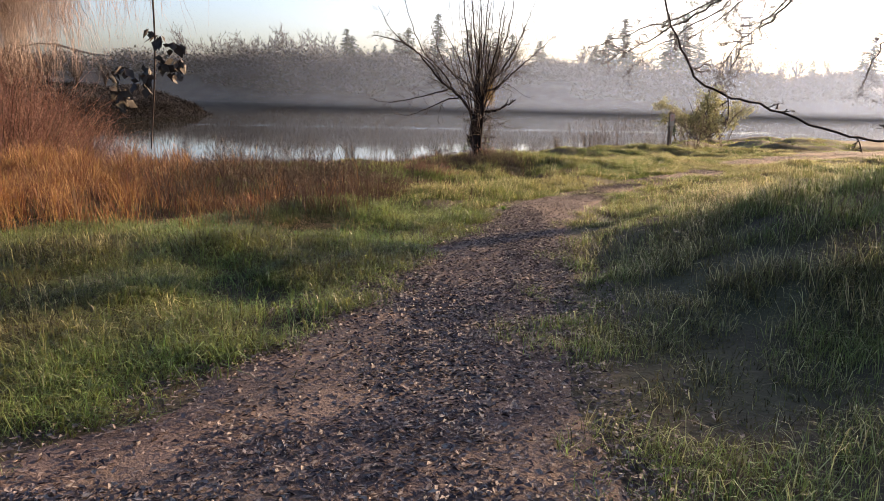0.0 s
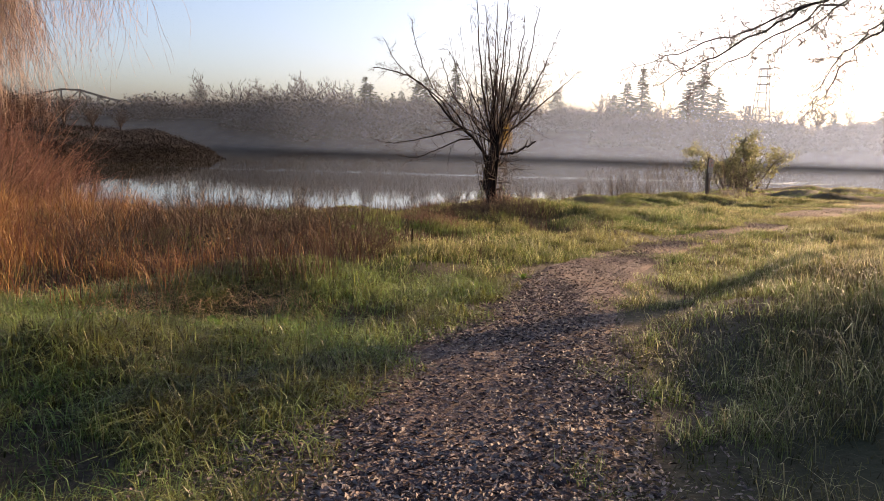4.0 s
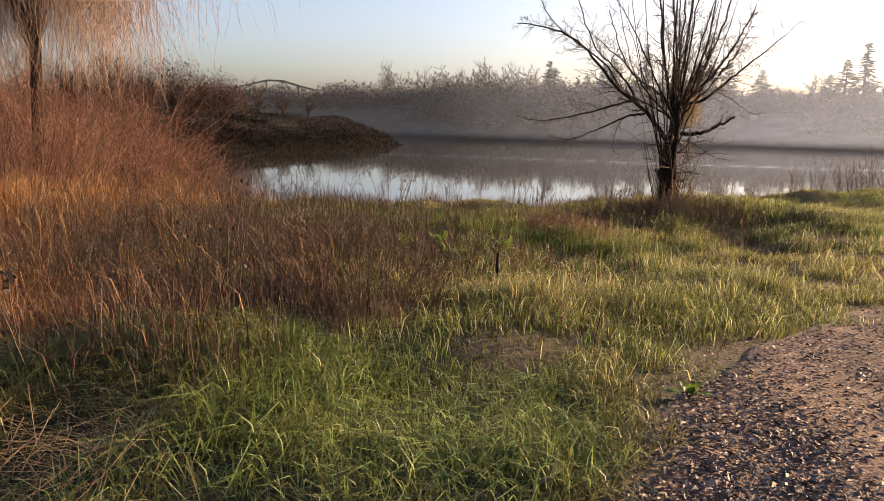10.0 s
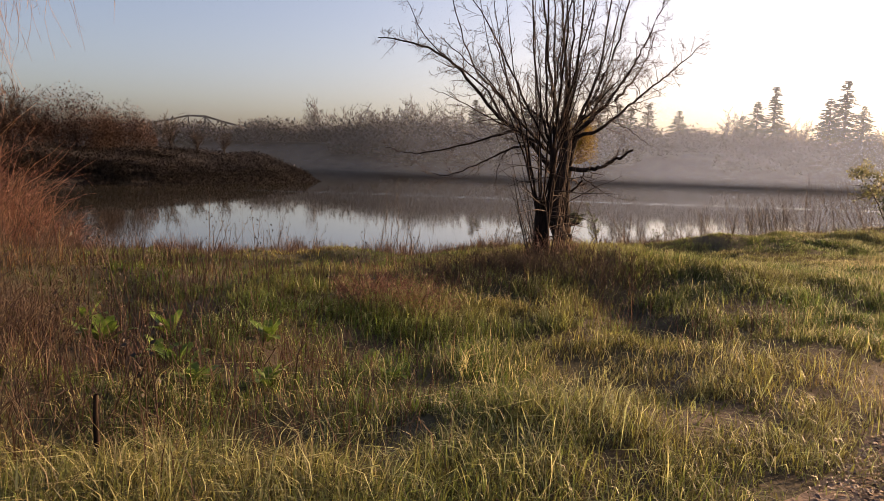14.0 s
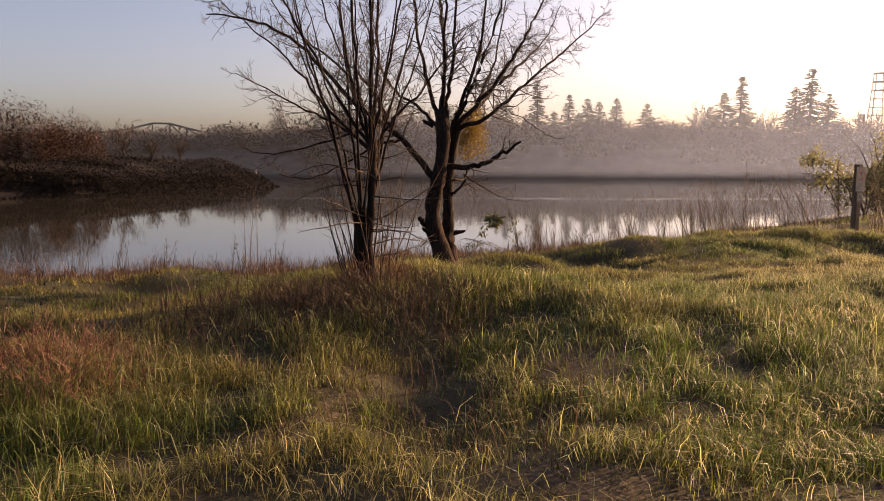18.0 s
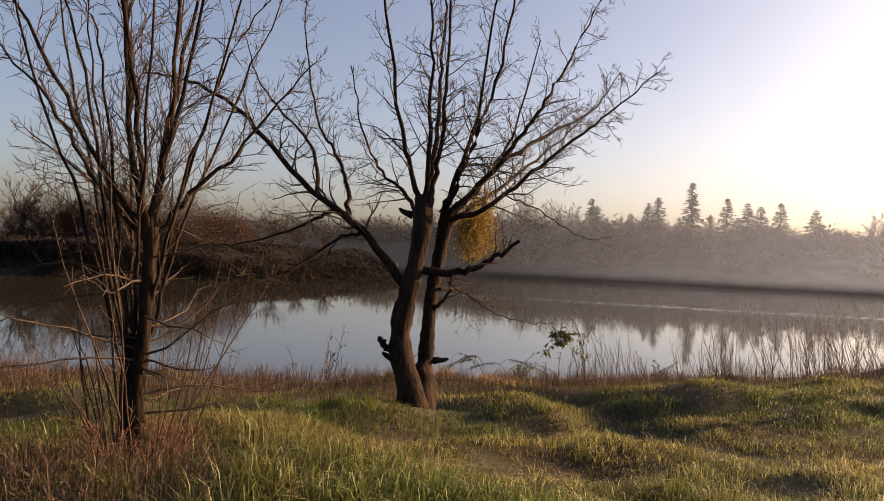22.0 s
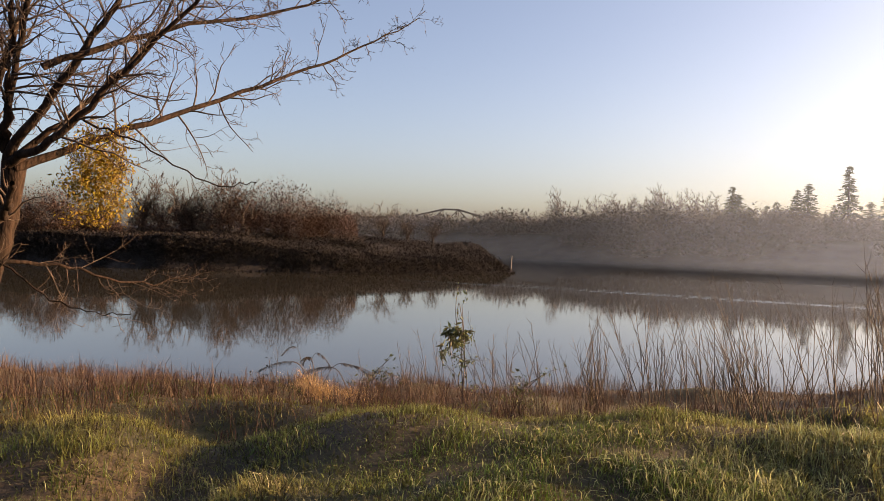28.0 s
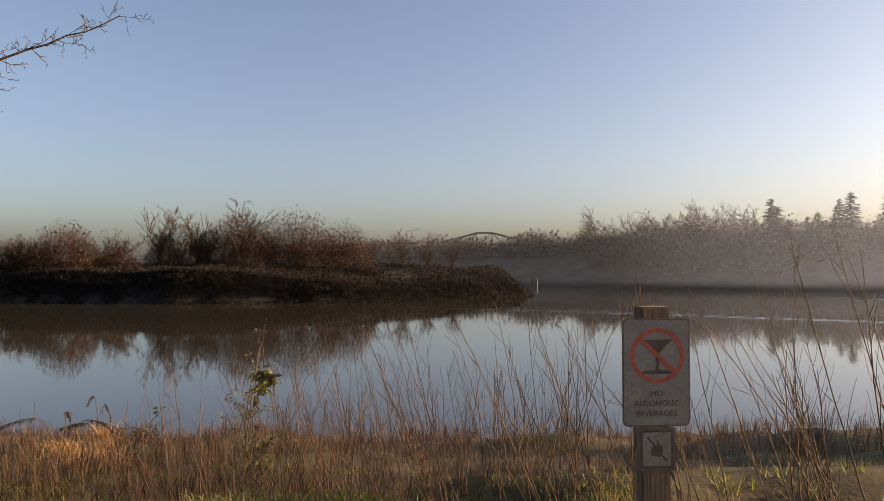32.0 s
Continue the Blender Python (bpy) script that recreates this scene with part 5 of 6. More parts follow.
def place(base, spots, seed, tall=1.0, broad=1.0):
    """Copies of a few tree shapes at (x, y, height factor); the first of each shape stands at its own first spot."""
    rg = np.random.default_rng(seed)
    used = set()
    for k, (x, y, s) in enumerate(spots):
        b = base[k % len(base)]
        z = float(ground_z(x, y))
        m = Matrix.Translation((x, y, z)) @ Matrix.Rotation(rg.uniform(0, 6.28), 4, "Z") @ Matrix.Diagonal((s * broad * rg.uniform(0.92, 1.1), s * broad * rg.uniform(0.92, 1.1), s * tall, 1))
        if b.name in used:
            copy_thing(b, m)
        else:
            used.add(b.name)
            b.matrix_basis = m


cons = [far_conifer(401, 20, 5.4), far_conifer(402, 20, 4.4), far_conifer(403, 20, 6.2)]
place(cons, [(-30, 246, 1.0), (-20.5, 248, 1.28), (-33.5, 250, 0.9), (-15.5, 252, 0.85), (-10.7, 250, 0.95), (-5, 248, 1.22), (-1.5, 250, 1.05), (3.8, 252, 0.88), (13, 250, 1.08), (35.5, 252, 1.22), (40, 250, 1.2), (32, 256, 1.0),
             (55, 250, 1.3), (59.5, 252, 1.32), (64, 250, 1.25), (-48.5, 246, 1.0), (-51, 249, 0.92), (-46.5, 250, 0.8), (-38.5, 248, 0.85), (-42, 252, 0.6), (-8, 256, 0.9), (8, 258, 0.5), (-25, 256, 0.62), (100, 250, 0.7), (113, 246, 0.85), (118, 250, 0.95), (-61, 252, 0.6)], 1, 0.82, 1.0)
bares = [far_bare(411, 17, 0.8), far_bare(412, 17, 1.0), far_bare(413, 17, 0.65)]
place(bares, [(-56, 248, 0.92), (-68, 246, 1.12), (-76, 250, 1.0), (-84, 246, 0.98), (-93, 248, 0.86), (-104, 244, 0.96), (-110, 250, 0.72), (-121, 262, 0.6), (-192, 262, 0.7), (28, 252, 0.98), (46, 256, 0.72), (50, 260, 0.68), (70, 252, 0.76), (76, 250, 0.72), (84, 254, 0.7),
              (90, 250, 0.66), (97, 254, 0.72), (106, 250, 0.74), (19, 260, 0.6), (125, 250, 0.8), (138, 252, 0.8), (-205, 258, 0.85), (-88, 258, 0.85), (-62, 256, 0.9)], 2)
# trees on the wooded point and behind it
place([far_bare(414, 14, 1.0, TWIG, TWIG), far_bare(415, 14, 0.7, TWIG, TWIG), far_bare(416, 14, 0.85, TWIG, TWIG)],
      [(-74, 86, 0.68), (-76, 80, 0.64), (-79, 76, 0.62), (-72, 83, 0.62), (-82, 72, 0.56), (-85.5, 69, 0.58), (-90, 63, 0.55), (-71.5, 87.5, 0.62), (-76.5, 82, 0.6), (-68.5, 91, 0.56), (-65.5, 94, 0.5), (-77.5, 78, 0.56), (-80, 71.5, 0.55), (-84.5, 64, 0.52), (-87, 66, 0.5), (-80, 84, 0.55), (-78, 108, 0.66), (-74, 110, 0.58), (-70, 113, 0.68), (-66.5, 115, 0.56), (-63, 117, 0.5), (-84, 103, 0.55), (-96, 66, 0.6), (-108, 62, 0.65), (-122, 58, 0.7), (-92, 84, 0.6)], 3)


def woods(name, spots, material, label, seed, density=1.0, fleck=1.0, thin=1.0):
    """A far belt of undergrowth: clumps of fine short twigs, too many to count."""
    rg = np.random.default_rng(seed)
    P, A, H, W, L = [], [], [], [], []
    for x, y, r, h in spots:
        m = int(480 * density * (r / 5) * (h / 6))
        a, q = rg.uniform(0, 6.28, m), np.sqrt(rg.random(m))
        zz = rg.random(m) ** 0.75 * np.sqrt(1 - (q * 0.93) ** 2) * (0.75 + 0.5 * rg.random(m))
        px, py = x + r * q * np.cos(a), y + r * 0.7 * q * np.sin(a)
        P.append(np.stack([px, py, ground_z(px, py) + zz * h * 0.92], 1))
        A.append(a + rg.normal(0, 1.0, m))
        H.append(rg.uniform(-0.7, 0.9, m) * fleck)
        W.append(rg.uniform(0.2, 0.55, m) * fleck * thin)
        L.append(rg.uniform(0.3, 1.1, m) * fleck)
    t = new(name, blade_mesh(name, np.concatenate(P), np.concatenate(H), np.concatenate(W), np.concatenate(A), np.concatenate(L), material, True))
    return tagged(t, label, "woods", kind="stuff")


rg = np.random.default_rng(91)
woods("far_undergrowth", [(x, 238 + rg.uniform(-5, 12), rg.uniform(5, 9), rg.uniform(5, 9) * (0.85 if x > -35 else 1.0 if x > -100 else 0.7 if x > -118 else 0.3)) for x in np.arange(-190, 26, 4.5)], BRUSH_HAZED, "hazy brown undergrowth along the far bank", 501, 2.8, 1.5, 0.8)
woods("far_undergrowth", [(x, 250 + rg.uniform(-4, 10), rg.uniform(4, 8), rg.uniform(4, 8)) for x in np.arange(26, 190, 5.5)], BRUSH_HAZED, "hazy brown undergrowth along the far bank", 502, 2.4, 0.9, 0.8)
woods("spit_undergrowth", [(x, np.interp(x, [-170, -100, -60, -42], [52, 60, 84, 100]) + rg.uniform(-3, 8), rg.uniform(3, 6), rg.uniform(0.7, 1.6) + 1.2 * rg.random() ** 4) for x in np.arange(-170, -40, 3.2)], BRUSH_SHADED, "dark undergrowth on the wooded point", 503, 11.0, 0.45, 0.7)
woods("spit_undergrowth", [(x, y, rg.uniform(2, 3.5), rg.uniform(0.5, 1.0) * min(1, 0.25 + k / 12)) for k, (x, y) in enumerate(zip(np.interp(np.arange(0, 6, 0.12), np.arange(7), SPIT[:7, 0]) - 1.0 + rg.normal(0, 0.8, 50), np.interp(np.arange(0, 6, 0.12), np.arange(7), SPIT[:7, 1]) + 1.2))], BRUSH_SHADED, "dark scrub on the bank of the wooded point", 505, 22.0, 0.4, 0.8)
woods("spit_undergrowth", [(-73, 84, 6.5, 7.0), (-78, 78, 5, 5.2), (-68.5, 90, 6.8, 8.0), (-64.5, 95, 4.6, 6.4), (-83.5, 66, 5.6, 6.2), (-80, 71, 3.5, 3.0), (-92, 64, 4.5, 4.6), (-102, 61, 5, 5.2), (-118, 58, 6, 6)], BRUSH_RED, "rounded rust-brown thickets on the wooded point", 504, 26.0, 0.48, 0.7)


woods("levee_scrub", [(x, 180 + 0.06 * x + rg.uniform(0, 40), rg.uniform(5, 9), rg.uniform(3.6, 7.2) * np.interp(x, [-150, -40, 60], [0.8, 1.15, 0.7])) for x in np.arange(-210, 150, 2.2)], BRUSH_HAZED, "hazy brown scrub on the slope of the far bank", 507, 2.8, 1.25, 0.9)
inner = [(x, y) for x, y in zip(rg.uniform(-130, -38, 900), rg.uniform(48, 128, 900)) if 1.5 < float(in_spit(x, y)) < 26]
woods("spit_undergrowth", [(x, y, rg.uniform(2.5, 4.5), rg.uniform(0.5, 1.1)) for x, y in inner[:260]], BRUSH_SHADED, "dark low scrub over the wooded point", 508, 14.0, 0.45, 0.8)
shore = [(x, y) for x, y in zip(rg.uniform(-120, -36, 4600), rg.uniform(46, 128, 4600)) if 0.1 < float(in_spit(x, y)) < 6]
woods("spit_undergrowth", [(x, y, rg.uniform(1.4, 2.6), rg.uniform(0.35, 0.7)) for x, y in shore[:760]], BRUSH_SHADED, "dark low scrub on the bank of the wooded point", 509, 18.0, 0.4, 0.9)
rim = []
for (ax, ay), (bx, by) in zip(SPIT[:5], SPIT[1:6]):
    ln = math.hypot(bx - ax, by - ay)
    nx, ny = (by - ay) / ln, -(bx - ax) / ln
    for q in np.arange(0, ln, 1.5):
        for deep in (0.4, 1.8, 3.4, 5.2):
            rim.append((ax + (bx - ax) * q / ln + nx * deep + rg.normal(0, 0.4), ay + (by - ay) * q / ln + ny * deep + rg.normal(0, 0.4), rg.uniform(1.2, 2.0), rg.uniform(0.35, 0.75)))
woods("spit_undergrowth", rim, BRUSH_SHADED, "dark low scrub along the rim of the wooded point", 510, 20.0, 0.4, 0.9)
woods("red_thicket", [(-13.9, 26.4, 1.4, 2.4), (-16.2, 26.2, 2.3, 4.3), (-19.6, 25.4, 2.8, 5.0), (-23.0, 24.4, 2.8, 4.8), (-18.0, 27.6, 2.4, 4.6), (-12.7, 19.8, 1.4, 3.0), (-13.9, 23.6, 1.5, 3.0), (-16.4, 22.4, 2.0, 3.6)], STEM_RED, "haze of fine rust-red twigs over the thicket", 506, 60.0, 0.3, 0.14)


# ---- swing bridge downstream ----
def beam(p, q, w, material=STEEL):
    """A steel member from p to q, square in section."""
    p, q = Vector(p), Vector(q)
    d = q - p
    me = box_mesh("beam", w, w, d.length, material, 0)
    me.transform(Matrix.Translation((p + q) / 2) @ d.to_track_quat("Z", "Y").to_matrix().to_4x4())
    return me


DECK = 7.4
bridge = thing("truss_bridge", -174, 278, 0, "old steel truss swing bridge beyond the trees", "bridge")
bridge.rotation_euler = (0, 0, math.atan2(0.58, 0.81))
half, panel_w = 52, 6.5
top = lambda s: DECK + np.interp(abs(s), [0, 3.3, 15, 30, 52], [6.6, 6.6, 3.4, 2.4, 2.0])
xs = [-3.25 - panel_w * k for k in range(8)][::-1] + [3.25 + panel_w * k for k in range(8)]
for yy in (-2.6, 2.6):
    for a, b in zip(xs[:-1], xs[1:]):
        part("top_chord", beam((a, yy, top(a)), (b, yy, top(b)), 0.5), bridge)
        part("bottom_chord", beam((a, yy, DECK), (b, yy, DECK), 0.5), bridge)
        part("diagonal", beam((a, yy, DECK if a < 0 else top(a)), (b, yy, top(b) if a < 0 else DECK), 0.26), bridge)
    for a in xs:
        part("post", beam((a, yy, DECK), (a, yy, top(a)), 0.36), bridge)
part("deck", box_mesh("deck", 2 * half, 5.2, 0.6, STEEL, 0.05, (0, 0, DECK - 0.5)), bridge)
for s in (-48, 0, 48):
    me = box_mesh("pier", 3.0 if s else 7.0, 6.5, DECK + 8, PLASTER, 0.3, (s, 0, (DECK - 8) / 2 - 0.4))
    part("pier", me, bridge, "concrete pier")


# ---- low buildings behind the levee ----
def far_house(x, y, w, d, h, label):
    z = float(ground_z(x, y))
    t = thing("far_house", x, y, z, label, "house")
    wall = part("wall", box_mesh("wall", w, d, h + 1, PLASTER, 0.05, (0, 0, h / 2 - 0.5)), t)
    V = [(-w / 2 - 0.4, -d / 2 - 0.4, h), (w / 2 + 0.4, -d / 2 - 0.4, h), (w / 2 + 0.4, d / 2 + 0.4, h), (-w / 2 - 0.4, d / 2 + 0.4, h), (-w / 2, 0, h + 1.8), (w / 2, 0, h + 1.8)]
    part("roof", mesh_of("roof", V, [(0, 1, 5, 4), (2, 3, 4, 5), (1, 2, 5), (3, 0, 4), (0, 3, 2, 1)], ROOFING), t, "shallow grey roof")
    for k in range(int(w // 3.5)):
        wx = -w / 2 + 2 + k * 3.5
        win = part("window", box_mesh("window", 1.5, 0.12, 1.3, SIGN_WHITE, 0.02, (wx, -d / 2 - 0.05, h * 0.55)), t)
        part("pane", box_mesh("pane", 1.3, 0.06, 1.1, PANE, 0, (wx, -d / 2 - 0.11, h * 0.55)), win)


far_house(22, 266, 14, 9, 3.6, "pale low house behind the levee")
far_house(-62, 266, 12, 9, 3.4, "pale low house among far trees")
# channel marker in the river
mk = thing("channel_marker", -63, 142, WATER, "thin white channel marker pole in the river", "marker")
part("pole", box_mesh("pole", 0.16, 0.16, 3.4, SIGN_WHITE, 0.02, (0, 0, -0.2)), mk)
part("board", box_mesh("board", 0.5, 0.08, 0.25, SIGN_WHITE, 0.01, (0, -0.12, 1.3)), mk)
# straight drifting ripples
rp = thing("ripple", 0, 0, 0, "long faint ripple lines on calm water", "ripple", kind="stuff")
for x0, y0, x1, y1, w in ((-38, 78, 40, 92, 0.28), (-30, 82, 34, 89, 0.2), (-22, 118, 10, 122, 0.3), (-6, 84, 40, 95, 0.18)):
    u = np.linspace(0, 1, 60)
    ww = w * np.sin(np.pi * u) ** 0.5 * (0.6 + 0.8 * vnoise(u * 60, u * 0, 4, 5))
    cx, cy = x0 + (x1 - x0) * u, y0 + (y1 - y0) * u + 0.5 * np.sin(u * 9)
    V = np.stack([np.stack([cx, cy - ww, np.full(60, WATER + 0.004)], 1), np.stack([cx, cy, np.full(60, WATER + 0.004) + 0.07 * ww], 1), np.stack([cx, cy + ww, np.full(60, WATER + 0.004)], 1)], 1).reshape(-1, 3)
    k = np.arange(59)[:, None] * 3
    Q = np.concatenate([k + [[0, 3, 4, 1]], k + [[1, 4, 5, 2]]])
    part("ripple_line", quick_mesh("ripple_line", V, Q, np.zeros((0, 3), np.int32), water.data.materials[0], True), rp, kind="stuff")



# ---- lattice masts beyond the levee ----
def lattice_mast(x, y, foot, head, bottom, top_z, label):
    t = thing("lattice_mast", x, y, 0, label, "mast")
    corners = [(-1, -1), (1, -1), (1, 1), (-1, 1)]
    at = lambda c, z: (c[0] * np.interp(z, [bottom, top_z], [foot, head]), c[1] * np.interp(z, [bottom, top_z], [foot, head]), z)
    levels = np.linspace(bottom, top_z, 10)
    for c in corners:
        part("leg", beam(at(c, bottom), at(c, top_z), 0.28), t)
    for a, b in zip(levels[:-1], levels[1:]):
        for c, d in zip(corners, corners[1:] + corners[:1]):
            part("brace", beam(at(c, a), at(d, b), 0.15), t)
            part("brace", beam(at(d, a), at(c, b), 0.15), t)
            part("ring_bar", beam(at(c, b), at(d, b), 0.26), t)
    for z in levels[-3:]:
        part("platform", box_mesh("platform", 2.6 * head, 2.6 * head, 0.5, STEEL, 0.05, (0, 0, z)), t)


lattice_mast(128.5, 415, 4.2, 2.0, float(ground_z(128.5, 415)) - 0.5, 40.2, "tall steel lattice mast beyond the far bank")
lattice_mast(122, 416, 1.6, 0.9, float(ground_z(122, 416)) - 0.5, 20.5, "small steel lattice mast beyond the far bank")
# ---- grass, litter and dry growth: each one object, too many blades to count ----
TRACK = np.array([(1.1, 0.5), (1.1, 7.5), (2.5, 12.6), (4.7, 18.6), (9.0, 26.5)])


def off_track(x, y):
    best = np.full(x.shape, 1e9)
    for (ax, ay), (bx, by) in zip(TRACK[:-1], TRACK[1:]):
        t = np.clip(((x - ax) * (bx - ax) + (y - ay) * (by - ay)) / ((bx - ax) ** 2 + (by - ay) ** 2), 0, 1)
        best = np.minimum(best, np.hypot(x - ax - t * (bx - ax), y - ay - t * (by - ay)))
    return best


def dry_share(x, y):
    """How much of the growth is tall orange grass: west of the path, in drifts."""
    core = smooth(0, 1.6, -1.2 - 0.28 * np.clip(y - 10.8, 0, 9) - x + 1.6 * (vnoise(x, y, 1.8, 21) - 0.5)) * smooth(9.4, 11.2, y + 0.25 * (-x - 1.5)) * smooth(18.5, 13.5, y - 0.25 * (-x)) * (0.45 + 0.55 * smooth(0.3, 0.6, vnoise(x, y, 1.0, 25)))
    return core * (1 - smooth(12.0, 13.4, y) * smooth(-6.0, -4.2, x))


def red_share(x, y):
    """Rust-brown growth near the water and on the fringe of the dry grass."""
    s = inland(x, y)
    return np.maximum(smooth(12.2, 9.6, s) * smooth(0.2, 1.6, s) * (0.35 + 0.65 * smooth(0.35, 0.6, vnoise(x, y, 1.8, 23))), 0.5 * smooth(-0.2, -1.4, x + 0.8 * (vnoise(x, y, 1.3, 26) - 0.5)) * smooth(11.4, 13.0, y) * smooth(16.8, 15.0, y) * smooth(0.3, 0.55, vnoise(x, y, 1.2, 27)))


def scatter(n, x0, x1, y0, y1, clump, seed):
    """Roots gathered in tufts."""
    rg = np.random.default_rng(seed)
    m = n // clump
    cx, cy = rg.uniform(x0, x1, m), rg.uniform(y0, y1, m)
    x = (cx[:, None] + rg.normal(0, 0.04, (m, clump))).ravel()
    y = (cy[:, None] + rg.normal(0, 0.055, (m, clump))).ravel()
    big = np.repeat(rg.uniform(0.6, 1.25, m), clump)
    return x, y, big, rg


def sow(name, n, box, keep, height, width, lean, material, label, seed, clump=9, simple=False):
    x, y, big, rg = scatter(n, *box, clump, seed)
    k = rg.random(len(x)) < keep(x, y)
    x, y, big = x[k], y[k], big[k]
    m = len(x)
    P = np.stack([x, y, ground_z(x, y) - 0.015], 1)
    h = height(x, y) * big * rg.uniform(0.55, 1.15, m)
    a = rg.uniform(0, 6.28, m)
    w = width * rg.uniform(0.6, 1.3, m) * (1 + 0.05 * off_track(x, y))
    ob = new(name, blade_mesh(name, P, h, w, a, h * np.abs(rg.normal(lean, lean * 0.5, m)), material, simple))
    return tagged(ob, label, "grass", kind="stuff")


def green(x, y):
    e, s = from_path(x, y), inland(x, y)
    edge = smooth(-0.3, 0.25, e + 0.14 * smooth(12, 14, y) + 1.1 * (vnoise(x, y, 0.55, 31) - 0.5))
    tuft = vnoise(x, y, 0.34, 38)
    gap = (1 - 0.3 * smooth(0.62, 0.78, vnoise(x, y, 1.35, 39)) * smooth(0.6, 1.4, e))
    far = smooth(18.5, 20.5, y)
    gap, floor = gap + (1 - gap) * 0.8 * far, 0.12 + 0.3 * far
    return (1 - 0.7 * hollow(x, y)) * (1 - 0.82 * dead_patch(x, y)) * gap * (floor + (1 - floor) * smooth(0.28, 0.5, tuft)) * edge * smooth(6.0, 10.5, s - 2.6 * smooth(3.0, 5.0, x) * smooth(27.5, 29.5, y)) * (1 - 0.8 * dry_share(x, y)) * (1 - 0.55 * red_share(x, y)) * np.maximum(0.85 * far, 0.35 + 0.65 * smooth(0.25, 0.5, vnoise(x, y, 1.1, 32)))


def green_h(x, y):
    return (0.55 + 0.8 * vnoise(x, y, 0.34, 38)) * (0.07 + 0.1 * vnoise(x, y, 0.9, 33)) + 0.04 * smooth(0.2, 1.2, from_path(x, y)) + 0.08 * smooth(3.0, 4.5, x) * smooth(12, 9, y) - 0.05 * smooth(19, 24, y)


sow("grass", 500000, (-5.5, 9.5, 2.2, 15.5), lambda x, y: green(x, y) * smooth(15.5, 10, y) * smooth(7.5, 3.0, off_track(x, y)), green_h, 0.0042, 0.75, GRASS_LUSH, "lush green grass beside the path", 601)
sow("grass", 500000, (-5.5, 9.5, 9.5, 21.0), lambda x, y: green(x, y) * smooth(9.5, 14.5, y) * smooth(7.5, 3.0, off_track(x, y)), green_h, 0.0042, 0.75, GRASS, "dewy green grass beside the path", 609)
sow("turf", 700000, (-8, 13, 3.5, 32.0), lambda x, y: (1 - 0.6 * hollow(x, y)) * (1 - 0.7 * dead_patch(x, y)) * smooth(-0.1, 0.5, from_path(x, y)) * smooth(4.0, 6.5, inland(x, y)) * smooth(14, 9, off_track(x, y)), lambda x, y: 0.045 + 0.05 * vnoise(x, y, 0.5, 51), 0.011, 0.9, TURF, "low matted turf under the grass", 610, 6, True)
sow("grass", 620000, (-4, 11, 17.0, 32.0), lambda x, y: green(x, y) * smooth(8.5, 4.0, off_track(x, y)), green_h, 0.0046, 0.8, GRASS, "dewy green grass on the bank", 602)
sow("grass", 360000, (-16, 16, 6.0, 38.0), lambda x, y: green(x, y) * smooth(3.0, 6.0, off_track(x, y)), lambda x, y: green_h(x, y) * 1.15, 0.009, 0.5, GRASS, "dewy green grass of the meadow", 603, 9, True)
sow("dry_grass", 190000, (-13, 0.5, 6.5, 22.0), lambda x, y: dry_share(x, y) * (1 - 0.9 * hollow(x, y)) * (0.12 + 0.88 * smooth(0.32, 0.56, vnoise(x, y, 0.45, 52))), lambda x, y: (0.36 + 0.5 * vnoise(x, y, 1.6, 34)) * (0.55 + 0.75 * vnoise(x, y, 0.45, 52)), 0.0055, 0.62, GRASS_DRY, "tall dry orange grass", 604, 14)
sow("rust_grass", 190000, (-22, 13, 11, 40), red_share, lambda x, y: (0.2 + 0.42 * vnoise(x, y, 1.2, 35)) * (0.6 + 0.7 * vnoise(x, y, 0.4, 45)), 0.0042, 0.75, GRASS_RED, "rust-brown dead grass by the water", 605, 12)
sow("rust_grass", 60000, (-6, 3.0, 10.6, 21), lambda x, y: (0.25 + 0.75 * smooth(17, 14.5, y)) * 0.7 * smooth(0.3, 1.4, from_path(x, y)) * np.maximum(smooth(1.5, -2.0, x) * smooth(0.45, 0.65, vnoise(x, y, 1.5, 37)), 0.9 * smooth(0.6, 0.74, vnoise(x, y, 1.35, 39))), lambda x, y: 0.25 + 0.25 * vnoise(x, y, 1.2, 36), 0.005, 0.5, GRASS_RED, "rust-brown dead grass in the meadow", 606, 10)
sow("dewy_blades", 230000, (-5, 10, 2.4, 30.0), lambda x, y: green(x, y) * (0.65 + 0.35 * smooth(10, 15, y)) * smooth(6.5, 2.5, off_track(x, y)), lambda x, y: green_h(x, y) * 1.4, 0.0042, 0.9, GRASS_DEW, "long pale blades of grass heavy with dew", 608, 5)
# extra pale blades that stand in for golden low sun on this side
sow("dewy_blades", 90000, (2.5, 12, 17.5, 31.0), lambda x, y: green(x, y) * smooth(2.5, 5.0, x - 0.15 * (y - 17)) * smooth(6.5, 2.5, off_track(x, y)), lambda x, y: green_h(x, y) * 1.2, 0.0055, 1.0, GRASS_DEW, "long pale blades of grass heavy with dew", 612, 5)
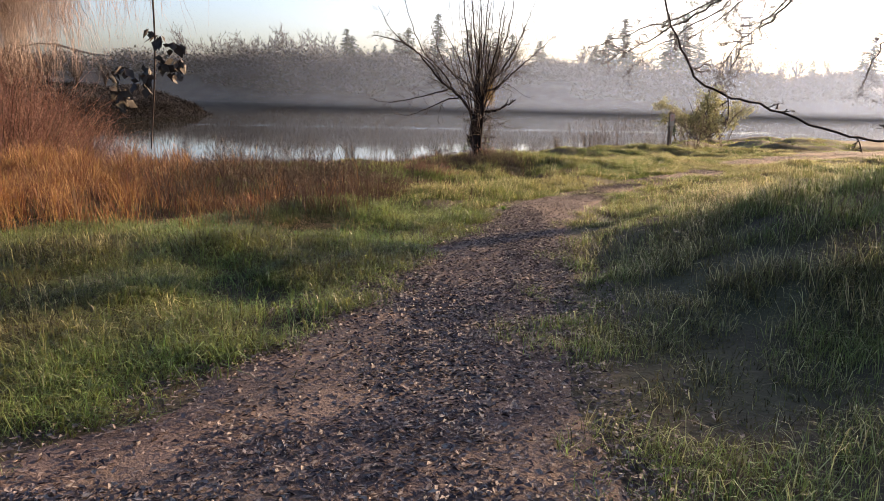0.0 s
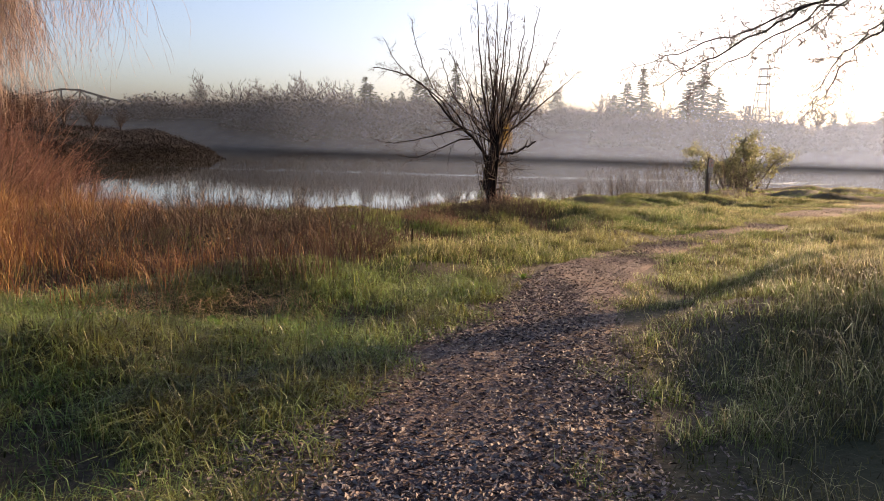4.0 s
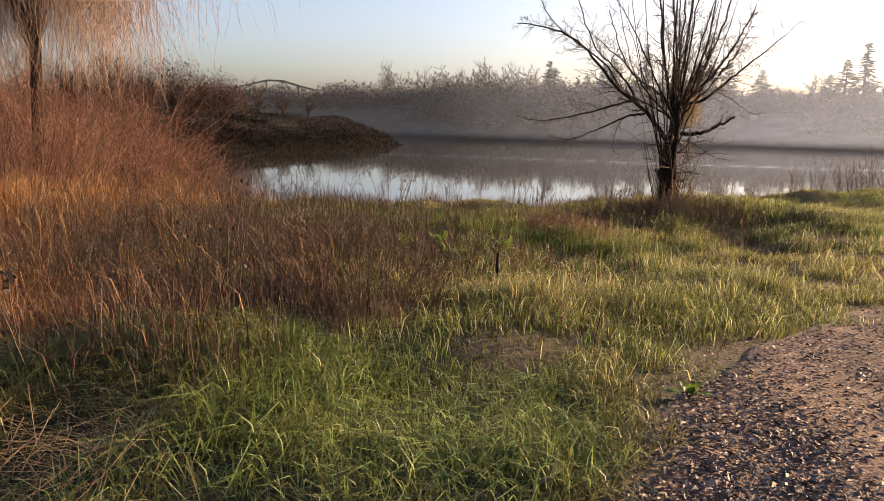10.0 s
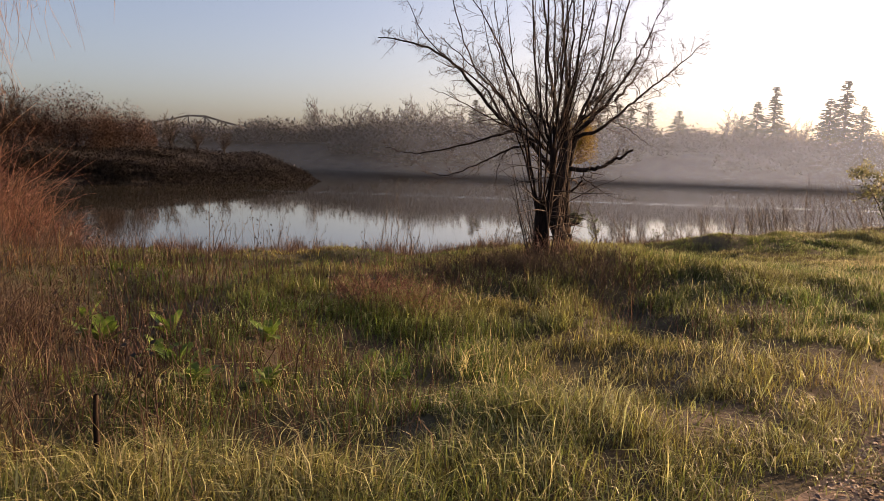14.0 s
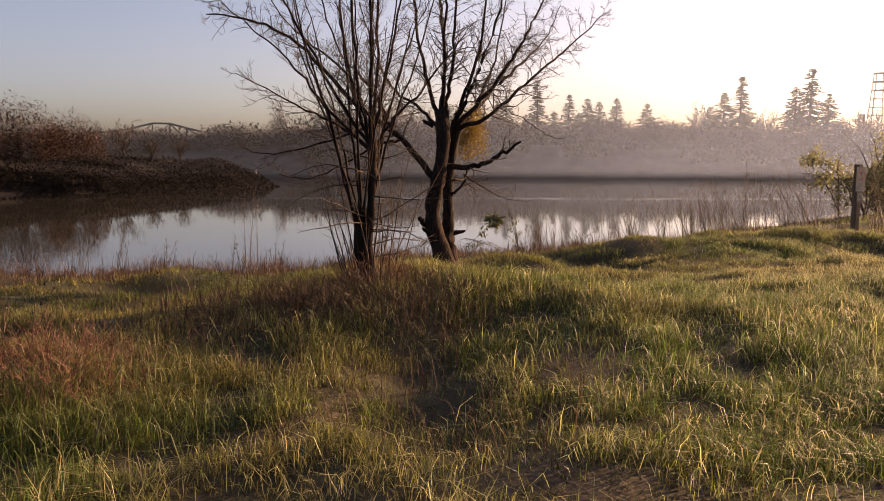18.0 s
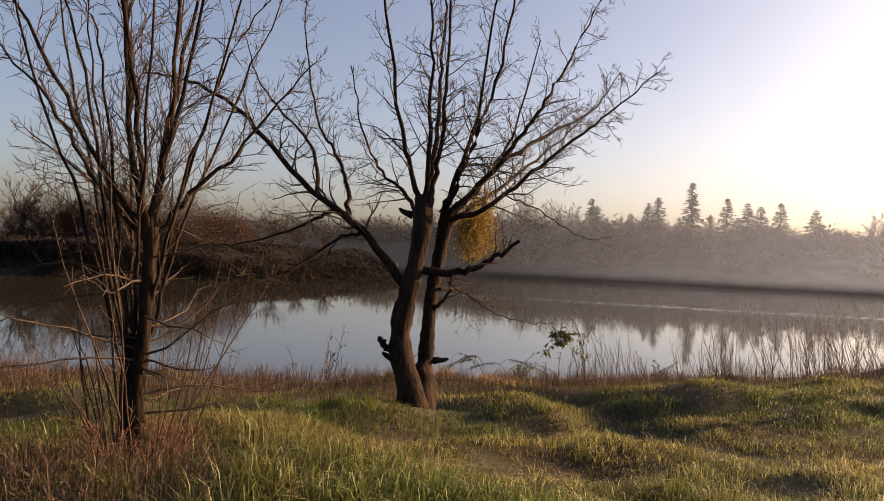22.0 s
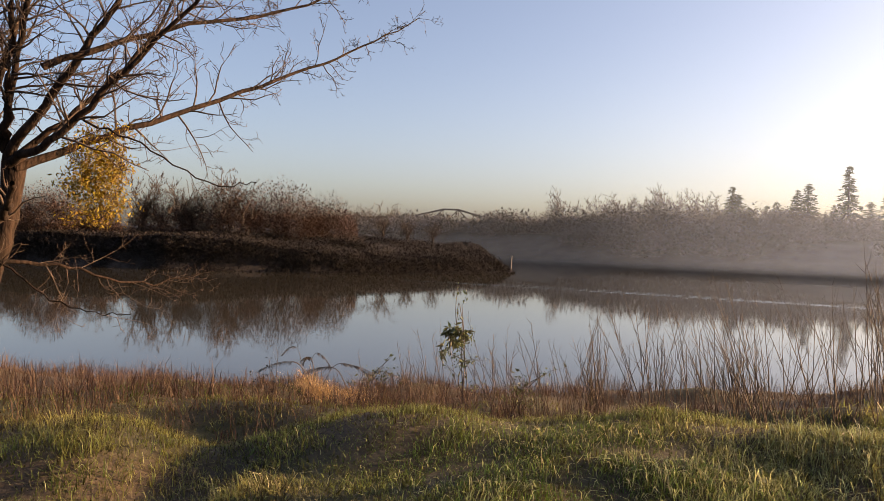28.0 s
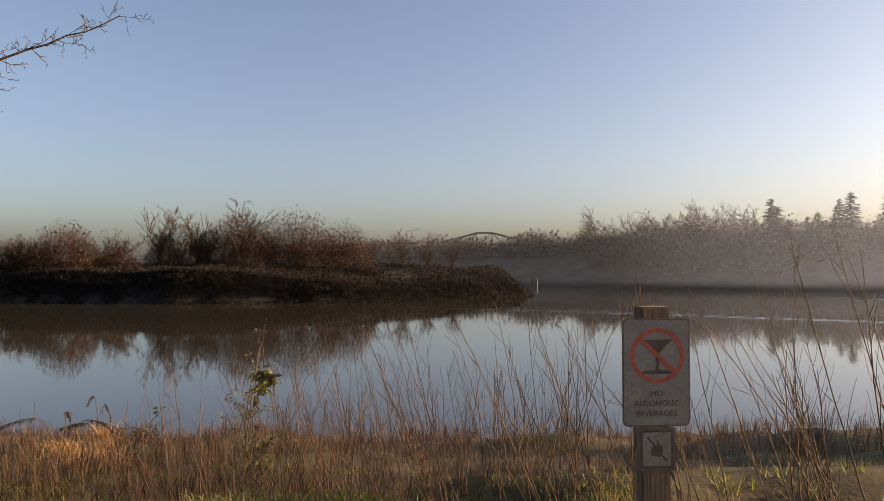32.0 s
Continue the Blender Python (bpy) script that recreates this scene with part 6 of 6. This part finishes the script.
sow("grass", 170000, (-5, 1.2, 3.6, 11.6), lambda x, y: (1 - 0.6 * hollow(x, y)) * smooth(-0.25, 0.15, from_path(x, y) + 0.6 * (vnoise(x, y, 0.5, 56) - 0.5)) * (1 - 0.8 * dry_share(x, y)) * (0.3 + 0.7 * smooth(0.25, 0.5, vnoise(x, y, 0.6, 53))), lambda x, y: 0.1 + 0.16 * vnoise(x, y, 0.7, 54), 0.006, 1.1, GRASS_LUSH, "coarse long green grass in tufts", 613, 12)
# flattened straw
sow("flattened_straw", 5200, (-3.6, -0.8, 9.5, 10.7), lambda x, y: 0.7 * smooth(0.3, 0.55, vnoise(x, y, 0.6, 55)), lambda x, y: np.full(x.shape, 0.12), 0.005, 4.2, STRAW, "pale flattened straw in the grass", 607, 8)

# dead leaves and chips on the path
rg = np.random.default_rng(611)
n = 190000
t = rg.random(n) ** 1.25 * 118
i = t.astype(int).clip(0, 118)
s = np.where(rg.random(n) < 0.6, rg.uniform(-1.2, 1.2, n), rg.normal(0, 0.75, n).clip(-1.6, 1.6))
s = s * np.interp(t, [40, 60], [1.0, 0.72])
x = np.interp(t, np.arange(120), LINE[:, 0]) + nrm[i, 0] * s * LINE_W[i]
y = np.interp(t, np.arange(120), LINE[:, 1]) + nrm[i, 1] * s * LINE_W[i]
k = (y > 1.5) & (rg.random(n) < 0.4 + 0.6 * smooth(13, 8, y)) & (rg.random(n) < 0.35 + 0.65 * smooth(0.3, 0.6, vnoise(x, y, 0.7, 41)))
x, y = x[k], y[k]
n = len(x)
a, sz = rg.uniform(0, 6.28, n), rg.uniform(0.010, 0.026, n) * smooth(30, 4, y).clip(0.7, 1)
ca, sa = np.cos(a) * sz, np.sin(a) * sz
z = ground_z(x, y) + 0.028 + 0.008 * rg.random(n)
tl = rg.normal(0, 0.22, (n, 4)) * sz[:, None]
V = np.stack([np.stack([x - ca, y - sa, z + tl[:, 0]], 1), np.stack([x + sa * 0.38, y - ca * 0.38, z + tl[:, 1] + 0.2 * sz], 1), np.stack([x + ca, y + sa, z + tl[:, 2]], 1), np.stack([x - sa * 0.38, y + ca * 0.38, z + tl[:, 3] + 0.2 * sz], 1)], 1).reshape(-1, 3)
k = np.arange(n)[:, None] * 4
litter = new("leaf_litter", quick_mesh("leaf_litter", V, np.zeros((0, 4), np.int32), np.concatenate([k + [[0, 1, 2]], k + [[0, 2, 3]]]), LITTER))
tagged(litter, "brown dead leaves scattered on the path", "leaf litter", kind="stuff")
